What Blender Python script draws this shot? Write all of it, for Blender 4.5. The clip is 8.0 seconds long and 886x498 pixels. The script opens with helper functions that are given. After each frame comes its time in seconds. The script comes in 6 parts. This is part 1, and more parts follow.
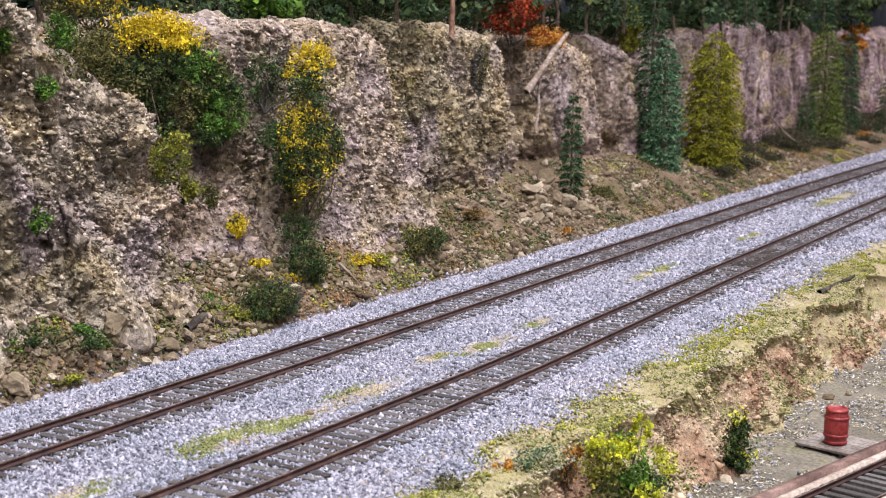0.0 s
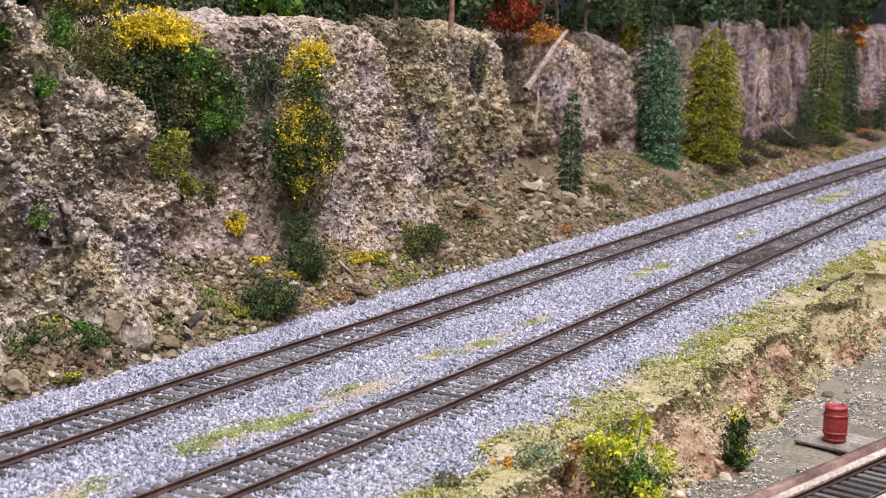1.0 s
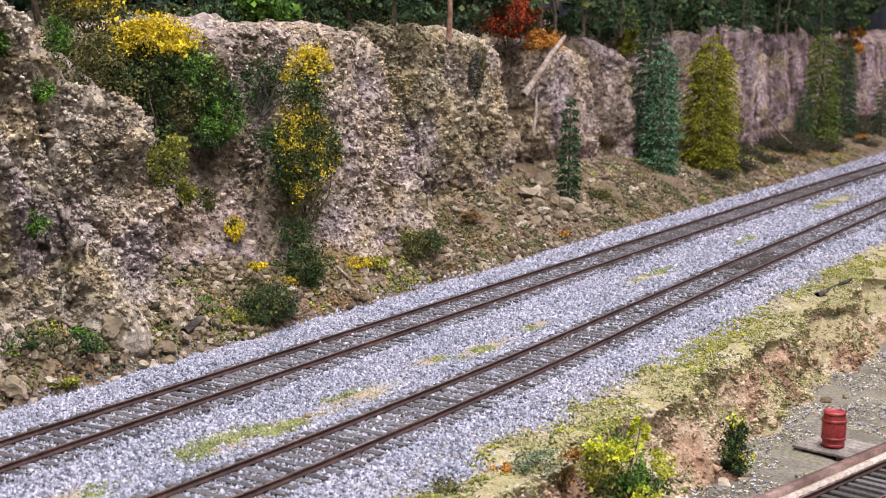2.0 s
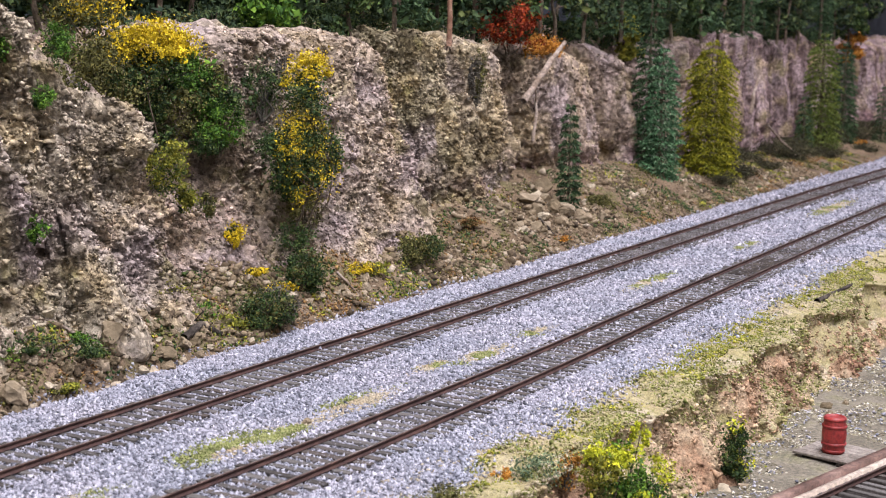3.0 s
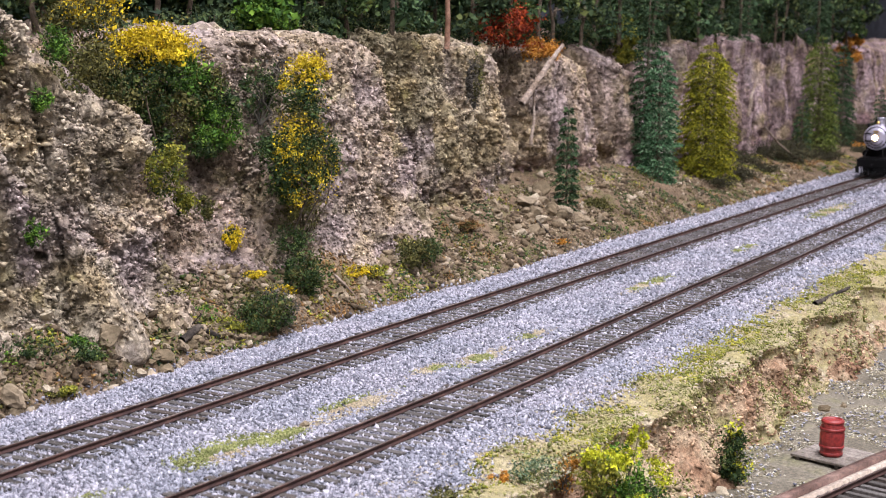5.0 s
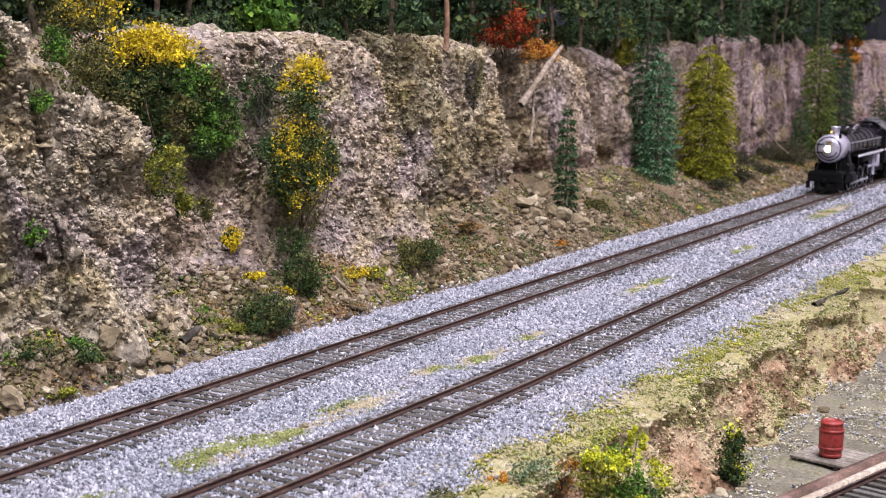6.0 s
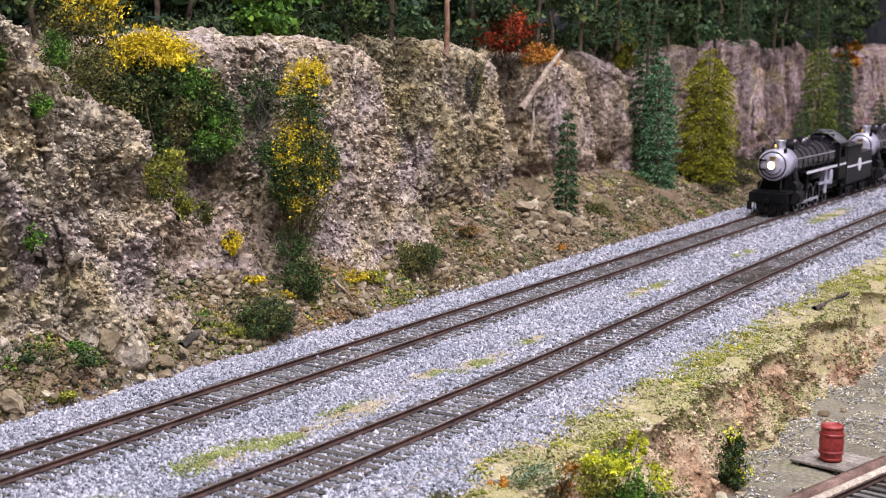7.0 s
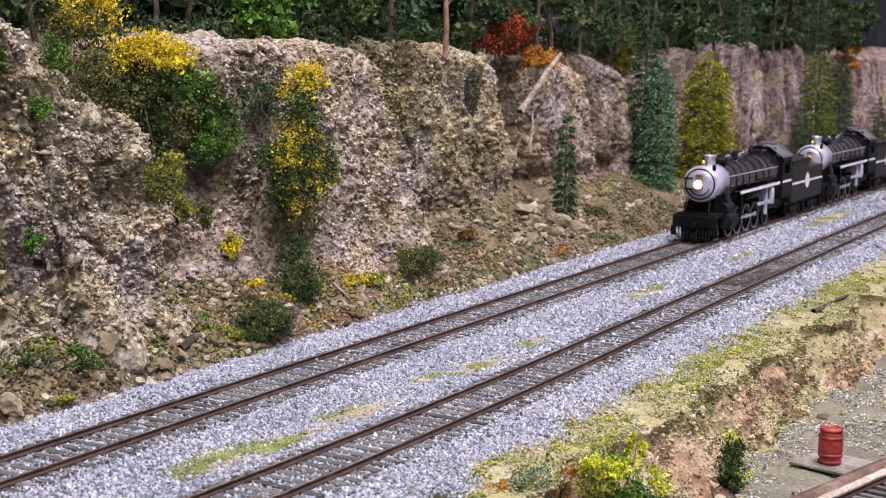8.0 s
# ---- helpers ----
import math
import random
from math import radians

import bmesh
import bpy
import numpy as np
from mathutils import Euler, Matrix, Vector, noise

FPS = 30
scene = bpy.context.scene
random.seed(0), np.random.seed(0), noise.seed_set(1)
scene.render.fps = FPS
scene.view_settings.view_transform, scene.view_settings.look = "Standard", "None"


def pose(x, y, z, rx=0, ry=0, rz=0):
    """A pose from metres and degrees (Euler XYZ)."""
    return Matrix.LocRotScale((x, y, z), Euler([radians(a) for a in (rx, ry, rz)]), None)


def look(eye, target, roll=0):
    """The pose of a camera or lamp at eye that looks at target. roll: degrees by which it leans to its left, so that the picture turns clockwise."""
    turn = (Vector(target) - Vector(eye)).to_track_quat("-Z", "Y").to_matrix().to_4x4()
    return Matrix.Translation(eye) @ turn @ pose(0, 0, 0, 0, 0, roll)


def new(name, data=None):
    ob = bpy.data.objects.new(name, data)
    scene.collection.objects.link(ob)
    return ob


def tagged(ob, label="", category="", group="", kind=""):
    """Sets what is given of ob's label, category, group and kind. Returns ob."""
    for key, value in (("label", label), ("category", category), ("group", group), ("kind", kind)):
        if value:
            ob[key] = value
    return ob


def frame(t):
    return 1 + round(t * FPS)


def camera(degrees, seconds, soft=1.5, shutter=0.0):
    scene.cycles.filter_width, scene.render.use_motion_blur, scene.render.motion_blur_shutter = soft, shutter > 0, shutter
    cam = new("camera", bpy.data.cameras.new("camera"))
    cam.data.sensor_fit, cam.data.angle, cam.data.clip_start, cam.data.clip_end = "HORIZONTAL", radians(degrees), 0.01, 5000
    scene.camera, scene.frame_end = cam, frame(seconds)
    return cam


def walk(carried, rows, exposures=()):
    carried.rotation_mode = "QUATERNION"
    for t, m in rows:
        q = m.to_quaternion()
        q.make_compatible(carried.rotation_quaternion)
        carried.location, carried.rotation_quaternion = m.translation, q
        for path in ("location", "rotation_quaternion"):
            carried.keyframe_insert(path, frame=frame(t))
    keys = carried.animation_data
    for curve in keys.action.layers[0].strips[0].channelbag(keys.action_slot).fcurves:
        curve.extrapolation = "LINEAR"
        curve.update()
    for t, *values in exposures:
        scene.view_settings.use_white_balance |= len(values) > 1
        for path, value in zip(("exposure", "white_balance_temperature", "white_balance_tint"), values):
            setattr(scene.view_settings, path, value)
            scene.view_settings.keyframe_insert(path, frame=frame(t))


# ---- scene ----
# All plan numbers below are in millimetres of the model railway; MM turns them into metres.
MM = 0.001
LENS = 33.568

# ---- camera and its path: held in one spot, turning slightly ----
cam = camera(LENS, 8.0, 1.0)
EYE = (0.0, -0.28455, 0.11769)
cam.data.dof.use_dof = True
cam.data.dof.focus_distance = 0.56
cam.data.dof.aperture_fstop = 48.0
FOCAL = 2600.0
# seconds, drift of the aim to the side and upwards (in the same units as FOCAL)
SWAY = ((0, 0, 0), (0.5, -1, -3), (1, -1.3, -4.2), (1.5, -3, 0.1), (3, -4, 15.4), (3.5, -4.5, 20), (4, -6, 20.3),
        (4.5, -7, 20.2), (6, -9, 23), (6.5, -7.5, 28), (7, -8.5, 30), (7.5, -9, 34), (8, -10, 35))


def aim(side, up):
    yaw = 28.695 + math.degrees(side / FOCAL)
    pitch = -8.747 + math.degrees(up / FOCAL)
    way = Vector((math.cos(radians(yaw)) * math.cos(radians(pitch)), math.sin(radians(yaw)) * math.cos(radians(pitch)), math.sin(radians(pitch))))
    return look(EYE, Vector(EYE) + way, 1.146)


walk(cam, [(t, aim(a, b)) for t, a, b in SWAY])

# ---- light: a hall with ceiling lamps over the layout ----
world = bpy.data.worlds.new("hall_air")
scene.world = world
world.use_nodes = True
world.node_tree.nodes["Background"].inputs[0].default_value = (0.9, 0.93, 1.0, 1)
world.node_tree.nodes["Background"].inputs[1].default_value = 0.18
scene.view_settings.exposure = 0.0


def ceiling_lamp(x, y, power, sx, sy, tint):
    data = bpy.data.lights.new("ceiling_lamp", "AREA")
    data.shape, data.size, data.size_y, data.energy = "RECTANGLE", sx, sy, power
    data.color = tint
    ob = new("ceiling_lamp", data)
    ob.matrix_basis = look((x, y, 1.55), (x, y, 0))
    return ob


for lx, ly, pw in ((-0.9, -0.5, 33), (0.35, -0.5, 49), (2.1, -0.5, 27), (-0.9, -1.9, 14), (0.6, -1.9, 13), (2.1, -1.9, 10)):
    ceiling_lamp(lx, ly, pw, 1.2, 0.3, (0.98, 0.86, 1.0) if lx > 2 else (0.95, 0.92, 1.0))

# ---- materials ----
MATS = {}


def ramp(nt, fac, stops):
    n = nt.nodes.new("ShaderNodeValToRGB")
    el = n.color_ramp.elements
    while len(el) < len(stops):
        el.new(0.5)
    for e, (p, c) in zip(el, stops):
        e.position, e.color = p, (*c, 1)
    nt.links.new(fac, n.inputs[0])
    return n.outputs[0]


def noise_tex(nt, size_mm, detail=4, rough=0.6, kind="ShaderNodeTexNoise"):
    n = nt.nodes.new(kind)
    co = nt.nodes.new("ShaderNodeTexCoord")
    n.inputs["Scale"].default_value = 1.0 / (size_mm * MM)
    if kind == "ShaderNodeTexNoise":
        n.inputs["Detail"].default_value, n.inputs["Roughness"].default_value = detail, rough
    nt.links.new(co.outputs["Object"], n.inputs["Vector"])
    return n.outputs[0]


def mix(nt, fac, a, b, mode="MIX"):
    n = nt.nodes.new("ShaderNodeMix")
    n.data_type, n.blend_type = "RGBA", mode
    for sock, v in ((n.inputs[0], fac), (n.inputs[6], a), (n.inputs[7], b)):
        if isinstance(v, (int, float)):
            sock.default_value = v
        elif isinstance(v, tuple):
            sock.default_value = (*v, 1)
        else:
            nt.links.new(v, sock)
    return n.outputs[2]


def material(name, base, rough=0.85, metal=0.0, bump=0.0, bump_mm=1.0, spec=0.3):
    """base: a function of the node tree that gives a colour socket, or a plain colour."""
    m = bpy.data.materials.new(name)
    m.use_nodes = True
    nt = m.node_tree
    b = nt.nodes["Principled BSDF"]
    b.inputs["Roughness"].default_value, b.inputs["Metallic"].default_value = rough, metal
    b.inputs["Specular IOR Level"].default_value = spec
    if callable(base):
        nt.links.new(base(nt), b.inputs["Base Color"])
    else:
        b.inputs["Base Color"].default_value = (*base, 1)
    if bump:
        n = nt.nodes.new("ShaderNodeBump")
        n.inputs["Strength"].default_value, n.inputs["Distance"].default_value = bump, bump_mm * MM
        nt.links.new(noise_tex(nt, bump_mm, 5, 0.65), n.inputs["Height"])
        nt.links.new(n.outputs[0], b.inputs["Normal"])
    MATS[name] = m
    return m


def island(nt):
    return nt.nodes.new("ShaderNodeNewGeometry").outputs["Random Per Island"]


def object_random(nt):
    return nt.nodes.new("ShaderNodeObjectInfo").outputs["Random"]


def sep_x(nt):
    co = nt.nodes.new("ShaderNodeTexCoord")
    s = nt.nodes.new("ShaderNodeSeparateXYZ")
    nt.links.new(co.outputs["Object"], s.inputs[0])
    return s


def two_scale(c1, c2, c3, big=30, small=2.5, tint=None):
    def make(nt):
        a = ramp(nt, noise_tex(nt, big, 4, 0.6), [(0.35, c1), (0.52, c2), (0.68, c3)])
        k = ramp(nt, noise_tex(nt, small, 5, 0.7), [(0.3, (0.45, 0.45, 0.45)), (0.5, (0.95, 0.95, 0.95)), (0.72, (1.5, 1.45, 1.4))])
        return mix(nt, 1.0, a, k, "MULTIPLY")
    return make


def leaf_colour(stops, big=6):
    """Colour of each leaf tuft from its own random value, with soft patches over the whole plant."""
    def make(nt):
        a = ramp(nt, island(nt), stops)
        k = ramp(nt, noise_tex(nt, big, 3, 0.6), [(0.3, (0.6, 0.6, 0.6)), (0.7, (1.25, 1.25, 1.2))])
        return mix(nt, 1.0, a, k, "MULTIPLY")
    return make


def cliff_colour(nt):
    a = ramp(nt, noise_tex(nt, 34, 5, 0.62), [(0.33, (0.20, 0.168, 0.118)), (0.44, (0.30, 0.255, 0.19)), (0.55, (0.37, 0.325, 0.265)), (0.68, (0.345, 0.285, 0.245))])
    # each rock of the cutting was coloured by itself: greyer, pinker or more ochre; recess shade is painted in
    s = sep_x(nt)
    add = nt.nodes.new("ShaderNodeMath")
    add.operation = "MULTIPLY_ADD"
    add.inputs[1].default_value = 0.03
    nt.links.new(noise_tex(nt, 30, 3, 0.6), add.inputs[0])
    bed = nt.nodes.new("ShaderNodeMath")
    bed.operation = "MULTIPLY_ADD"
    bed.inputs[1].default_value = 0.3
    nt.links.new(s.outputs[2], bed.inputs[0])
    nt.links.new(s.outputs[0], bed.inputs[2])
    nt.links.new(bed.outputs[0], add.inputs[2])
    # dark stops at 0.688 and 0.85 mix olive rock with painted recess shade
    tone = ramp(nt, add.outputs[0], [(0.36, (0.86, 0.87, 0.82)), (0.452, (0.86, 0.86, 0.85)), (0.472, (0.92, 0.83, 0.84)), (0.525, (0.92, 0.84, 0.85)), (0.55, (0.98, 0.95, 0.96)), (0.668, (1.02, 0.97, 0.98)), (0.688, (0.52, 0.53, 0.42)), (0.75, (0.78, 0.78, 0.65)), (0.82, (0.98, 0.94, 0.82)), (0.85, (0.58, 0.54, 0.44)), (0.90, (1.0, 0.94, 0.90))])
    a = mix(nt, 1.0, a, tone, "MULTIPLY")
    far = nt.nodes.new("ShaderNodeMapRange")
    far.inputs[1].default_value, far.inputs[2].default_value = 0.75, 1.2
    nt.links.new(s.outputs[0], far.inputs[0])
    mp = nt.nodes.new("ShaderNodeMapping")
    mp.inputs["Scale"].default_value = (1.0, 1.0, 0.1)
    nt.links.new(nt.nodes.new("ShaderNodeTexCoord").outputs["Object"], mp.inputs[0])
    st = nt.nodes.new("ShaderNodeTexNoise")
    st.inputs["Scale"].default_value, st.inputs["Detail"].default_value = 1 / (9 * MM), 4
    nt.links.new(mp.outputs[0], st.inputs["Vector"])
    pink = ramp(nt, st.outputs[0], [(0.36, (0.085, 0.056, 0.054)), (0.5, (0.20, 0.146, 0.146)), (0.64, (0.33, 0.255, 0.262))])
    a = mix(nt, far.outputs[0], a, pink)
    och = ramp(nt, noise_tex(nt, 26, 4, 0.6), [(0.50, (0, 0, 0)), (0.62, (0.6, 0.6, 0.6))])
    a = mix(nt, och, a, (0.34, 0.268, 0.15))
    pur = ramp(nt, noise_tex(nt, 47, 3, 0.5), [(0.52, (0, 0, 0)), (0.64, (0.7, 0.7, 0.7))])
    a = mix(nt, pur, a, (0.26, 0.215, 0.225))
    pale = ramp(nt, noise_tex(nt, 11, 4, 0.65), [(0.62, (0, 0, 0)), (0.72, (0.45, 0.45, 0.45))])
    a = mix(nt, pale, a, (0.40, 0.345, 0.29))
    grn = ramp(nt, noise_tex(nt, 21, 4, 0.6), [(0.57, (0, 0, 0)), (0.68, (0.5, 0.5, 0.5))])
    a = mix(nt, grn, a, (0.19, 0.17, 0.05))
    # purple shade of the undercut foot, painted into the rock in patches
    low = nt.nodes.new("ShaderNodeMapRange")
    low.inputs[1].default_value, low.inputs[2].default_value = 0.046, 0.034
    nt.links.new(s.outputs[2], low.inputs[0])
    spot = ramp(nt, noise_tex(nt, 30, 3, 0.6), [(0.47, (0, 0, 0)), (0.56, (0.75, 0.75, 0.75))])
    along = nt.nodes.new("ShaderNodeMapRange")
    along.inputs[1].default_value, along.inputs[2].default_value = 0.66, 0.74
    nt.links.new(s.outputs[0], along.inputs[0])
    spot = mix(nt, 1.0, spot, along.outputs[0], "MULTIPLY")
    a = mix(nt, mix(nt, 1.0, spot, low.outputs[0], "MULTIPLY"), a, (0.135, 0.08, 0.095))
    v = noise_tex(nt, 2.6, kind="ShaderNodeTexVoronoi")
    k = ramp(nt, v, [(0.05, (1.15, 1.15, 1.14)), (0.45, (1.0, 1.0, 1.0)), (0.8, (0.75, 0.73, 0.7))])
    a = mix(nt, 1.0, a, k, "MULTIPLY")
    vc = nt.nodes.new("ShaderNodeTexVoronoi")
    vc.inputs["Scale"].default_value = 1.0 / (2.0 * MM)
    nt.links.new(nt.nodes.new("ShaderNodeTexCoord").outputs["Object"], vc.inputs["Vector"])
    bw = nt.nodes.new("ShaderNodeRGBToBW")
    nt.links.new(vc.outputs["Color"], bw.inputs[0])
    k = ramp(nt, bw.outputs[0], [(0.2, (0.62, 0.6, 0.58)), (0.5, (1.0, 0.98, 0.97)), (0.8, (1.5, 1.48, 1.46))])
    a = mix(nt, 1.0, a, k, "MULTIPLY")
    k = ramp(nt, noise_tex(nt, 1.1, 4, 0.75), [(0.36, (0.76, 0.75, 0.74)), (0.5, (1, 1, 1)), (0.62, (1.25, 1.24, 1.22))])
    return mix(nt, 1.0, a, k, "MULTIPLY")


def soil_colour(nt):
    a = ramp(nt, noise_tex(nt, 24, 5, 0.65), [(0.35, (0.085, 0.058, 0.036)), (0.5, (0.15, 0.106, 0.066)), (0.65, (0.20, 0.143, 0.092))])
    g = ramp(nt, noise_tex(nt, 15, 4, 0.7), [(0.52, (0, 0, 0)), (0.62, (0.8, 0.8, 0.8))])
    a = mix(nt, g, a, (0.11, 0.10, 0.042))
    k = ramp(nt, noise_tex(nt, 1.5, 5, 0.75), [(0.3, (0.5, 0.5, 0.5)), (0.5, (1, 1, 1)), (0.7, (1.5, 1.5, 1.4))])
    return mix(nt, 1.0, a, k, "MULTIPLY")


def turf_colour(nt):
    a = ramp(nt, noise_tex(nt, 17, 5, 0.7), [(0.34, (0.36, 0.285, 0.19)), (0.46, (0.29, 0.25, 0.12)), (0.56, (0.33, 0.29, 0.165)), (0.66, (0.43, 0.36, 0.27))])
    k = ramp(nt, noise_tex(nt, 1.4, 5, 0.75), [(0.3, (0.5, 0.5, 0.5)), (0.5, (1, 1, 1)), (0.7, (1.5, 1.5, 1.4))])
    return mix(nt, 1.0, a, k, "MULTIPLY")


def bank_colour(nt):
    a = ramp(nt, noise_tex(nt, 19, 5, 0.65), [(0.33, (0.17, 0.09, 0.055)), (0.44, (0.31, 0.20, 0.125)), (0.55, (0.39, 0.30, 0.20)), (0.66, (0.27, 0.245, 0.11))])
    k = ramp(nt, noise_tex(nt, 1.5, 5, 0.75), [(0.35, (0.5, 0.48, 0.46)), (0.5, (0.95, 0.95, 0.95)), (0.65, (1.45, 1.4, 1.35))])
    return mix(nt, 1.0, a, k, "MULTIPLY")


def chip_colour(nt):
    k = ramp(nt, island(nt), [(0.0, (0.42, 0.41, 0.40)), (0.35, (0.95, 0.94, 0.95)), (0.75, (1.18, 1.18, 1.18)), (1.0, (1.45, 1.44, 1.43))])
    return mix(nt, 1.0, cliff_colour(nt), k, "MULTIPLY")


def bank_chip_colour(nt):
    k = ramp(nt, island(nt), [(0.0, (0.5, 0.48, 0.46)), (0.5, (1, 1, 1)), (1.0, (1.6, 1.6, 1.6))])
    return mix(nt, 1.0, bank_colour(nt), k, "MULTIPLY")


material("cliff_chip", chip_colour, 0.92, bump=0.4, bump_mm=0.8)
material("bank_chip", bank_chip_colour, 0.95)
material("yard_dirt", two_scale((0.13, 0.115, 0.085), (0.20, 0.18, 0.14), (0.18, 0.175, 0.09), 22, 1.5), 0.95, bump=0.8, bump_mm=0.8)
material("cliff_rock", cliff_colour, 0.92, bump=0.7, bump_mm=1.2)
material("soil", soil_colour, 0.95, bump=0.7, bump_mm=1.0)
material("turf", turf_colour, 0.95, bump=0.8, bump_mm=0.8)
material("bank_earth", bank_colour, 0.95, bump=0.7, bump_mm=1.0)
material("ballast_bed", two_scale((0.15, 0.15, 0.172), (0.20, 0.20, 0.228), (0.25, 0.245, 0.28), 20, 0.8), 0.9, bump=0.6, bump_mm=0.7)


def stone_colour(nt):
    a = ramp(nt, island(nt), [(0.0, (0.085, 0.088, 0.105)), (0.2, (0.19, 0.195, 0.23)), (0.55, (0.315, 0.318, 0.36)), (0.88, (0.41, 0.41, 0.455)), (1.0, (0.56, 0.55, 0.60))])
    k = ramp(nt, noise_tex(nt, 40, 3, 0.5), [(0.35, (0.88, 0.9, 0.93)), (0.65, (1.08, 1.05, 1.06))])
    return mix(nt, 1.0, a, k, "MULTIPLY")


material("ballast_stone", stone_colour, 0.85)


def stained_colour(nt):
    return mix(nt, 0.62, stone_colour(nt), (0.085, 0.068, 0.06))


material("stained_stone", stained_colour, 0.8)


def rail_side(nt):
    a = ramp(nt, noise_tex(nt, 6, 5, 0.7), [(0.35, (0.030, 0.016, 0.014)), (0.55, (0.062, 0.032, 0.026)), (0.7, (0.115, 0.062, 0.046))])
    return a


material("rail_rust", rail_side, 0.75, 0.1, bump=0.3, bump_mm=0.5)
material("rail_head", two_scale((0.10, 0.075, 0.06), (0.17, 0.13, 0.11), (0.26, 0.22, 0.19), 30, 3), 0.35, 0.7)


def tie_colour(nt):
    a = ramp(nt, object_random(nt), [(0.0, (0.045, 0.040, 0.036)), (0.4, (0.085, 0.078, 0.072)), (0.75, (0.125, 0.117, 0.11)), (1.0, (0.06, 0.045, 0.036))])
    k = ramp(nt, noise_tex(nt, 1.2, 5, 0.7), [(0.3, (0.5, 0.5, 0.5)), (0.6, (1.2, 1.2, 1.2))])
    return mix(nt, 1.0, a, k, "MULTIPLY")


material("tie_wood", tie_colour, 0.9, bump=0.5, bump_mm=0.5)


def rubble_colour(nt):
    a = ramp(nt, island(nt), [(0.0, (0.05, 0.036, 0.022)), (0.4, (0.15, 0.112, 0.068)), (0.8, (0.25, 0.195, 0.125)), (1.0, (0.42, 0.36, 0.27))])
    k = ramp(nt, noise_tex(nt, 2.0, 5, 0.7), [(0.3, (0.55, 0.55, 0.55)), (0.6, (1.25, 1.22, 1.2))])
    return mix(nt, 1.0, a, k, "MULTIPLY")


material("rubble", rubble_colour, 0.93, bump=0.6, bump_mm=0.9)


def rock_colour(nt):
    a = ramp(nt, object_random(nt), [(0.0, (0.13, 0.10, 0.06)), (0.5, (0.22, 0.175, 0.115)), (0.85, (0.29, 0.24, 0.17)), (1.0, (0.40, 0.35, 0.26))])
    k = ramp(nt, noise_tex(nt, 2.0, 5, 0.75), [(0.3, (0.5, 0.5, 0.48)), (0.6, (1.25, 1.22, 1.2))])
    return mix(nt, 1.0, a, k, "MULTIPLY")


material("loose_rock", rock_colour, 0.93, bump=0.7, bump_mm=1.0)
material("bark", two_scale((0.05, 0.035, 0.022), (0.11, 0.085, 0.06), (0.19, 0.15, 0.11), 9, 1.2), 0.95, bump=0.7, bump_mm=0.7)
material("driftwood", two_scale((0.16, 0.115, 0.08), (0.28, 0.22, 0.175), (0.40, 0.34, 0.29), 8, 1.2), 0.9, bump=0.5, bump_mm=0.7)
material("charred_wood", two_scale((0.015, 0.012, 0.01), (0.04, 0.032, 0.026), (0.09, 0.075, 0.06), 6, 1.2), 0.95, bump=0.6, bump_mm=0.7)
material("leaf_dark", leaf_colour([(0, (0.014, 0.03, 0.011)), (0.5, (0.035, 0.07, 0.02)), (0.85, (0.075, 0.12, 0.028)), (1, (0.14, 0.17, 0.04))]), 0.85)
material("leaf_forest", leaf_colour([(0, (0.012, 0.026, 0.013)), (0.5, (0.032, 0.06, 0.026)), (0.85, (0.07, 0.105, 0.035)), (1, (0.13, 0.15, 0.045))], 25), 0.9)
material("leaf_green", leaf_colour([(0, (0.02, 0.06, 0.008)), (0.5, (0.06, 0.15, 0.015)), (1, (0.16, 0.28, 0.03))]), 0.85)
material("leaf_olive", leaf_colour([(0, (0.035, 0.035, 0.012)), (0.5, (0.10, 0.10, 0.03)), (1, (0.20, 0.18, 0.05))]), 0.9)
material("leaf_yellow", leaf_colour([(0, (0.30, 0.22, 0.01)), (0.5, (0.62, 0.46, 0.015)), (1, (0.85, 0.66, 0.03))]), 0.8)
material("leaf_sulphur", leaf_colour([(0, (0.20, 0.24, 0.01)), (0.5, (0.45, 0.48, 0.02)), (1, (0.70, 0.68, 0.04))]), 0.8)
material("leaf_lime", leaf_colour([(0, (0.10, 0.12, 0.02)), (0.5, (0.22, 0.23, 0.03)), (1, (0.42, 0.38, 0.05))]), 0.85)
material("leaf_red", leaf_colour([(0, (0.09, 0.012, 0.006)), (0.5, (0.28, 0.035, 0.012)), (1, (0.45, 0.08, 0.015))]), 0.85)
material("leaf_orange", leaf_colour([(0, (0.25, 0.09, 0.012)), (0.5, (0.50, 0.21, 0.03)), (1, (0.65, 0.34, 0.06))]), 0.85)
material("needle_blue", leaf_colour([(0, (0.02, 0.055, 0.024)), (0.5, (0.05, 0.125, 0.055)), (0.85, (0.12, 0.25, 0.115)), (1, (0.31, 0.45, 0.28))]), 0.85)
material("needle_olive", leaf_colour([(0, (0.05, 0.06, 0.004)), (0.5, (0.18, 0.18, 0.008)), (1, (0.38, 0.36, 0.02))]), 0.85)
material("needle_dark", leaf_colour([(0, (0.014, 0.035, 0.016)), (0.5, (0.035, 0.075, 0.03)), (1, (0.08, 0.13, 0.05))]), 0.85)
material("grey_twig", leaf_colour([(0, (0.05, 0.045, 0.04)), (0.5, (0.10, 0.09, 0.075)), (1, (0.17, 0.15, 0.12))]), 0.9)
# olive weeds of the far slope, darkened to carry the cliff foot's shade
material("far_brush", leaf_colour([(0, (0.018, 0.018, 0.010)), (0.5, (0.05, 0.047, 0.024)), (1, (0.105, 0.095, 0.045))], 20), 0.9)
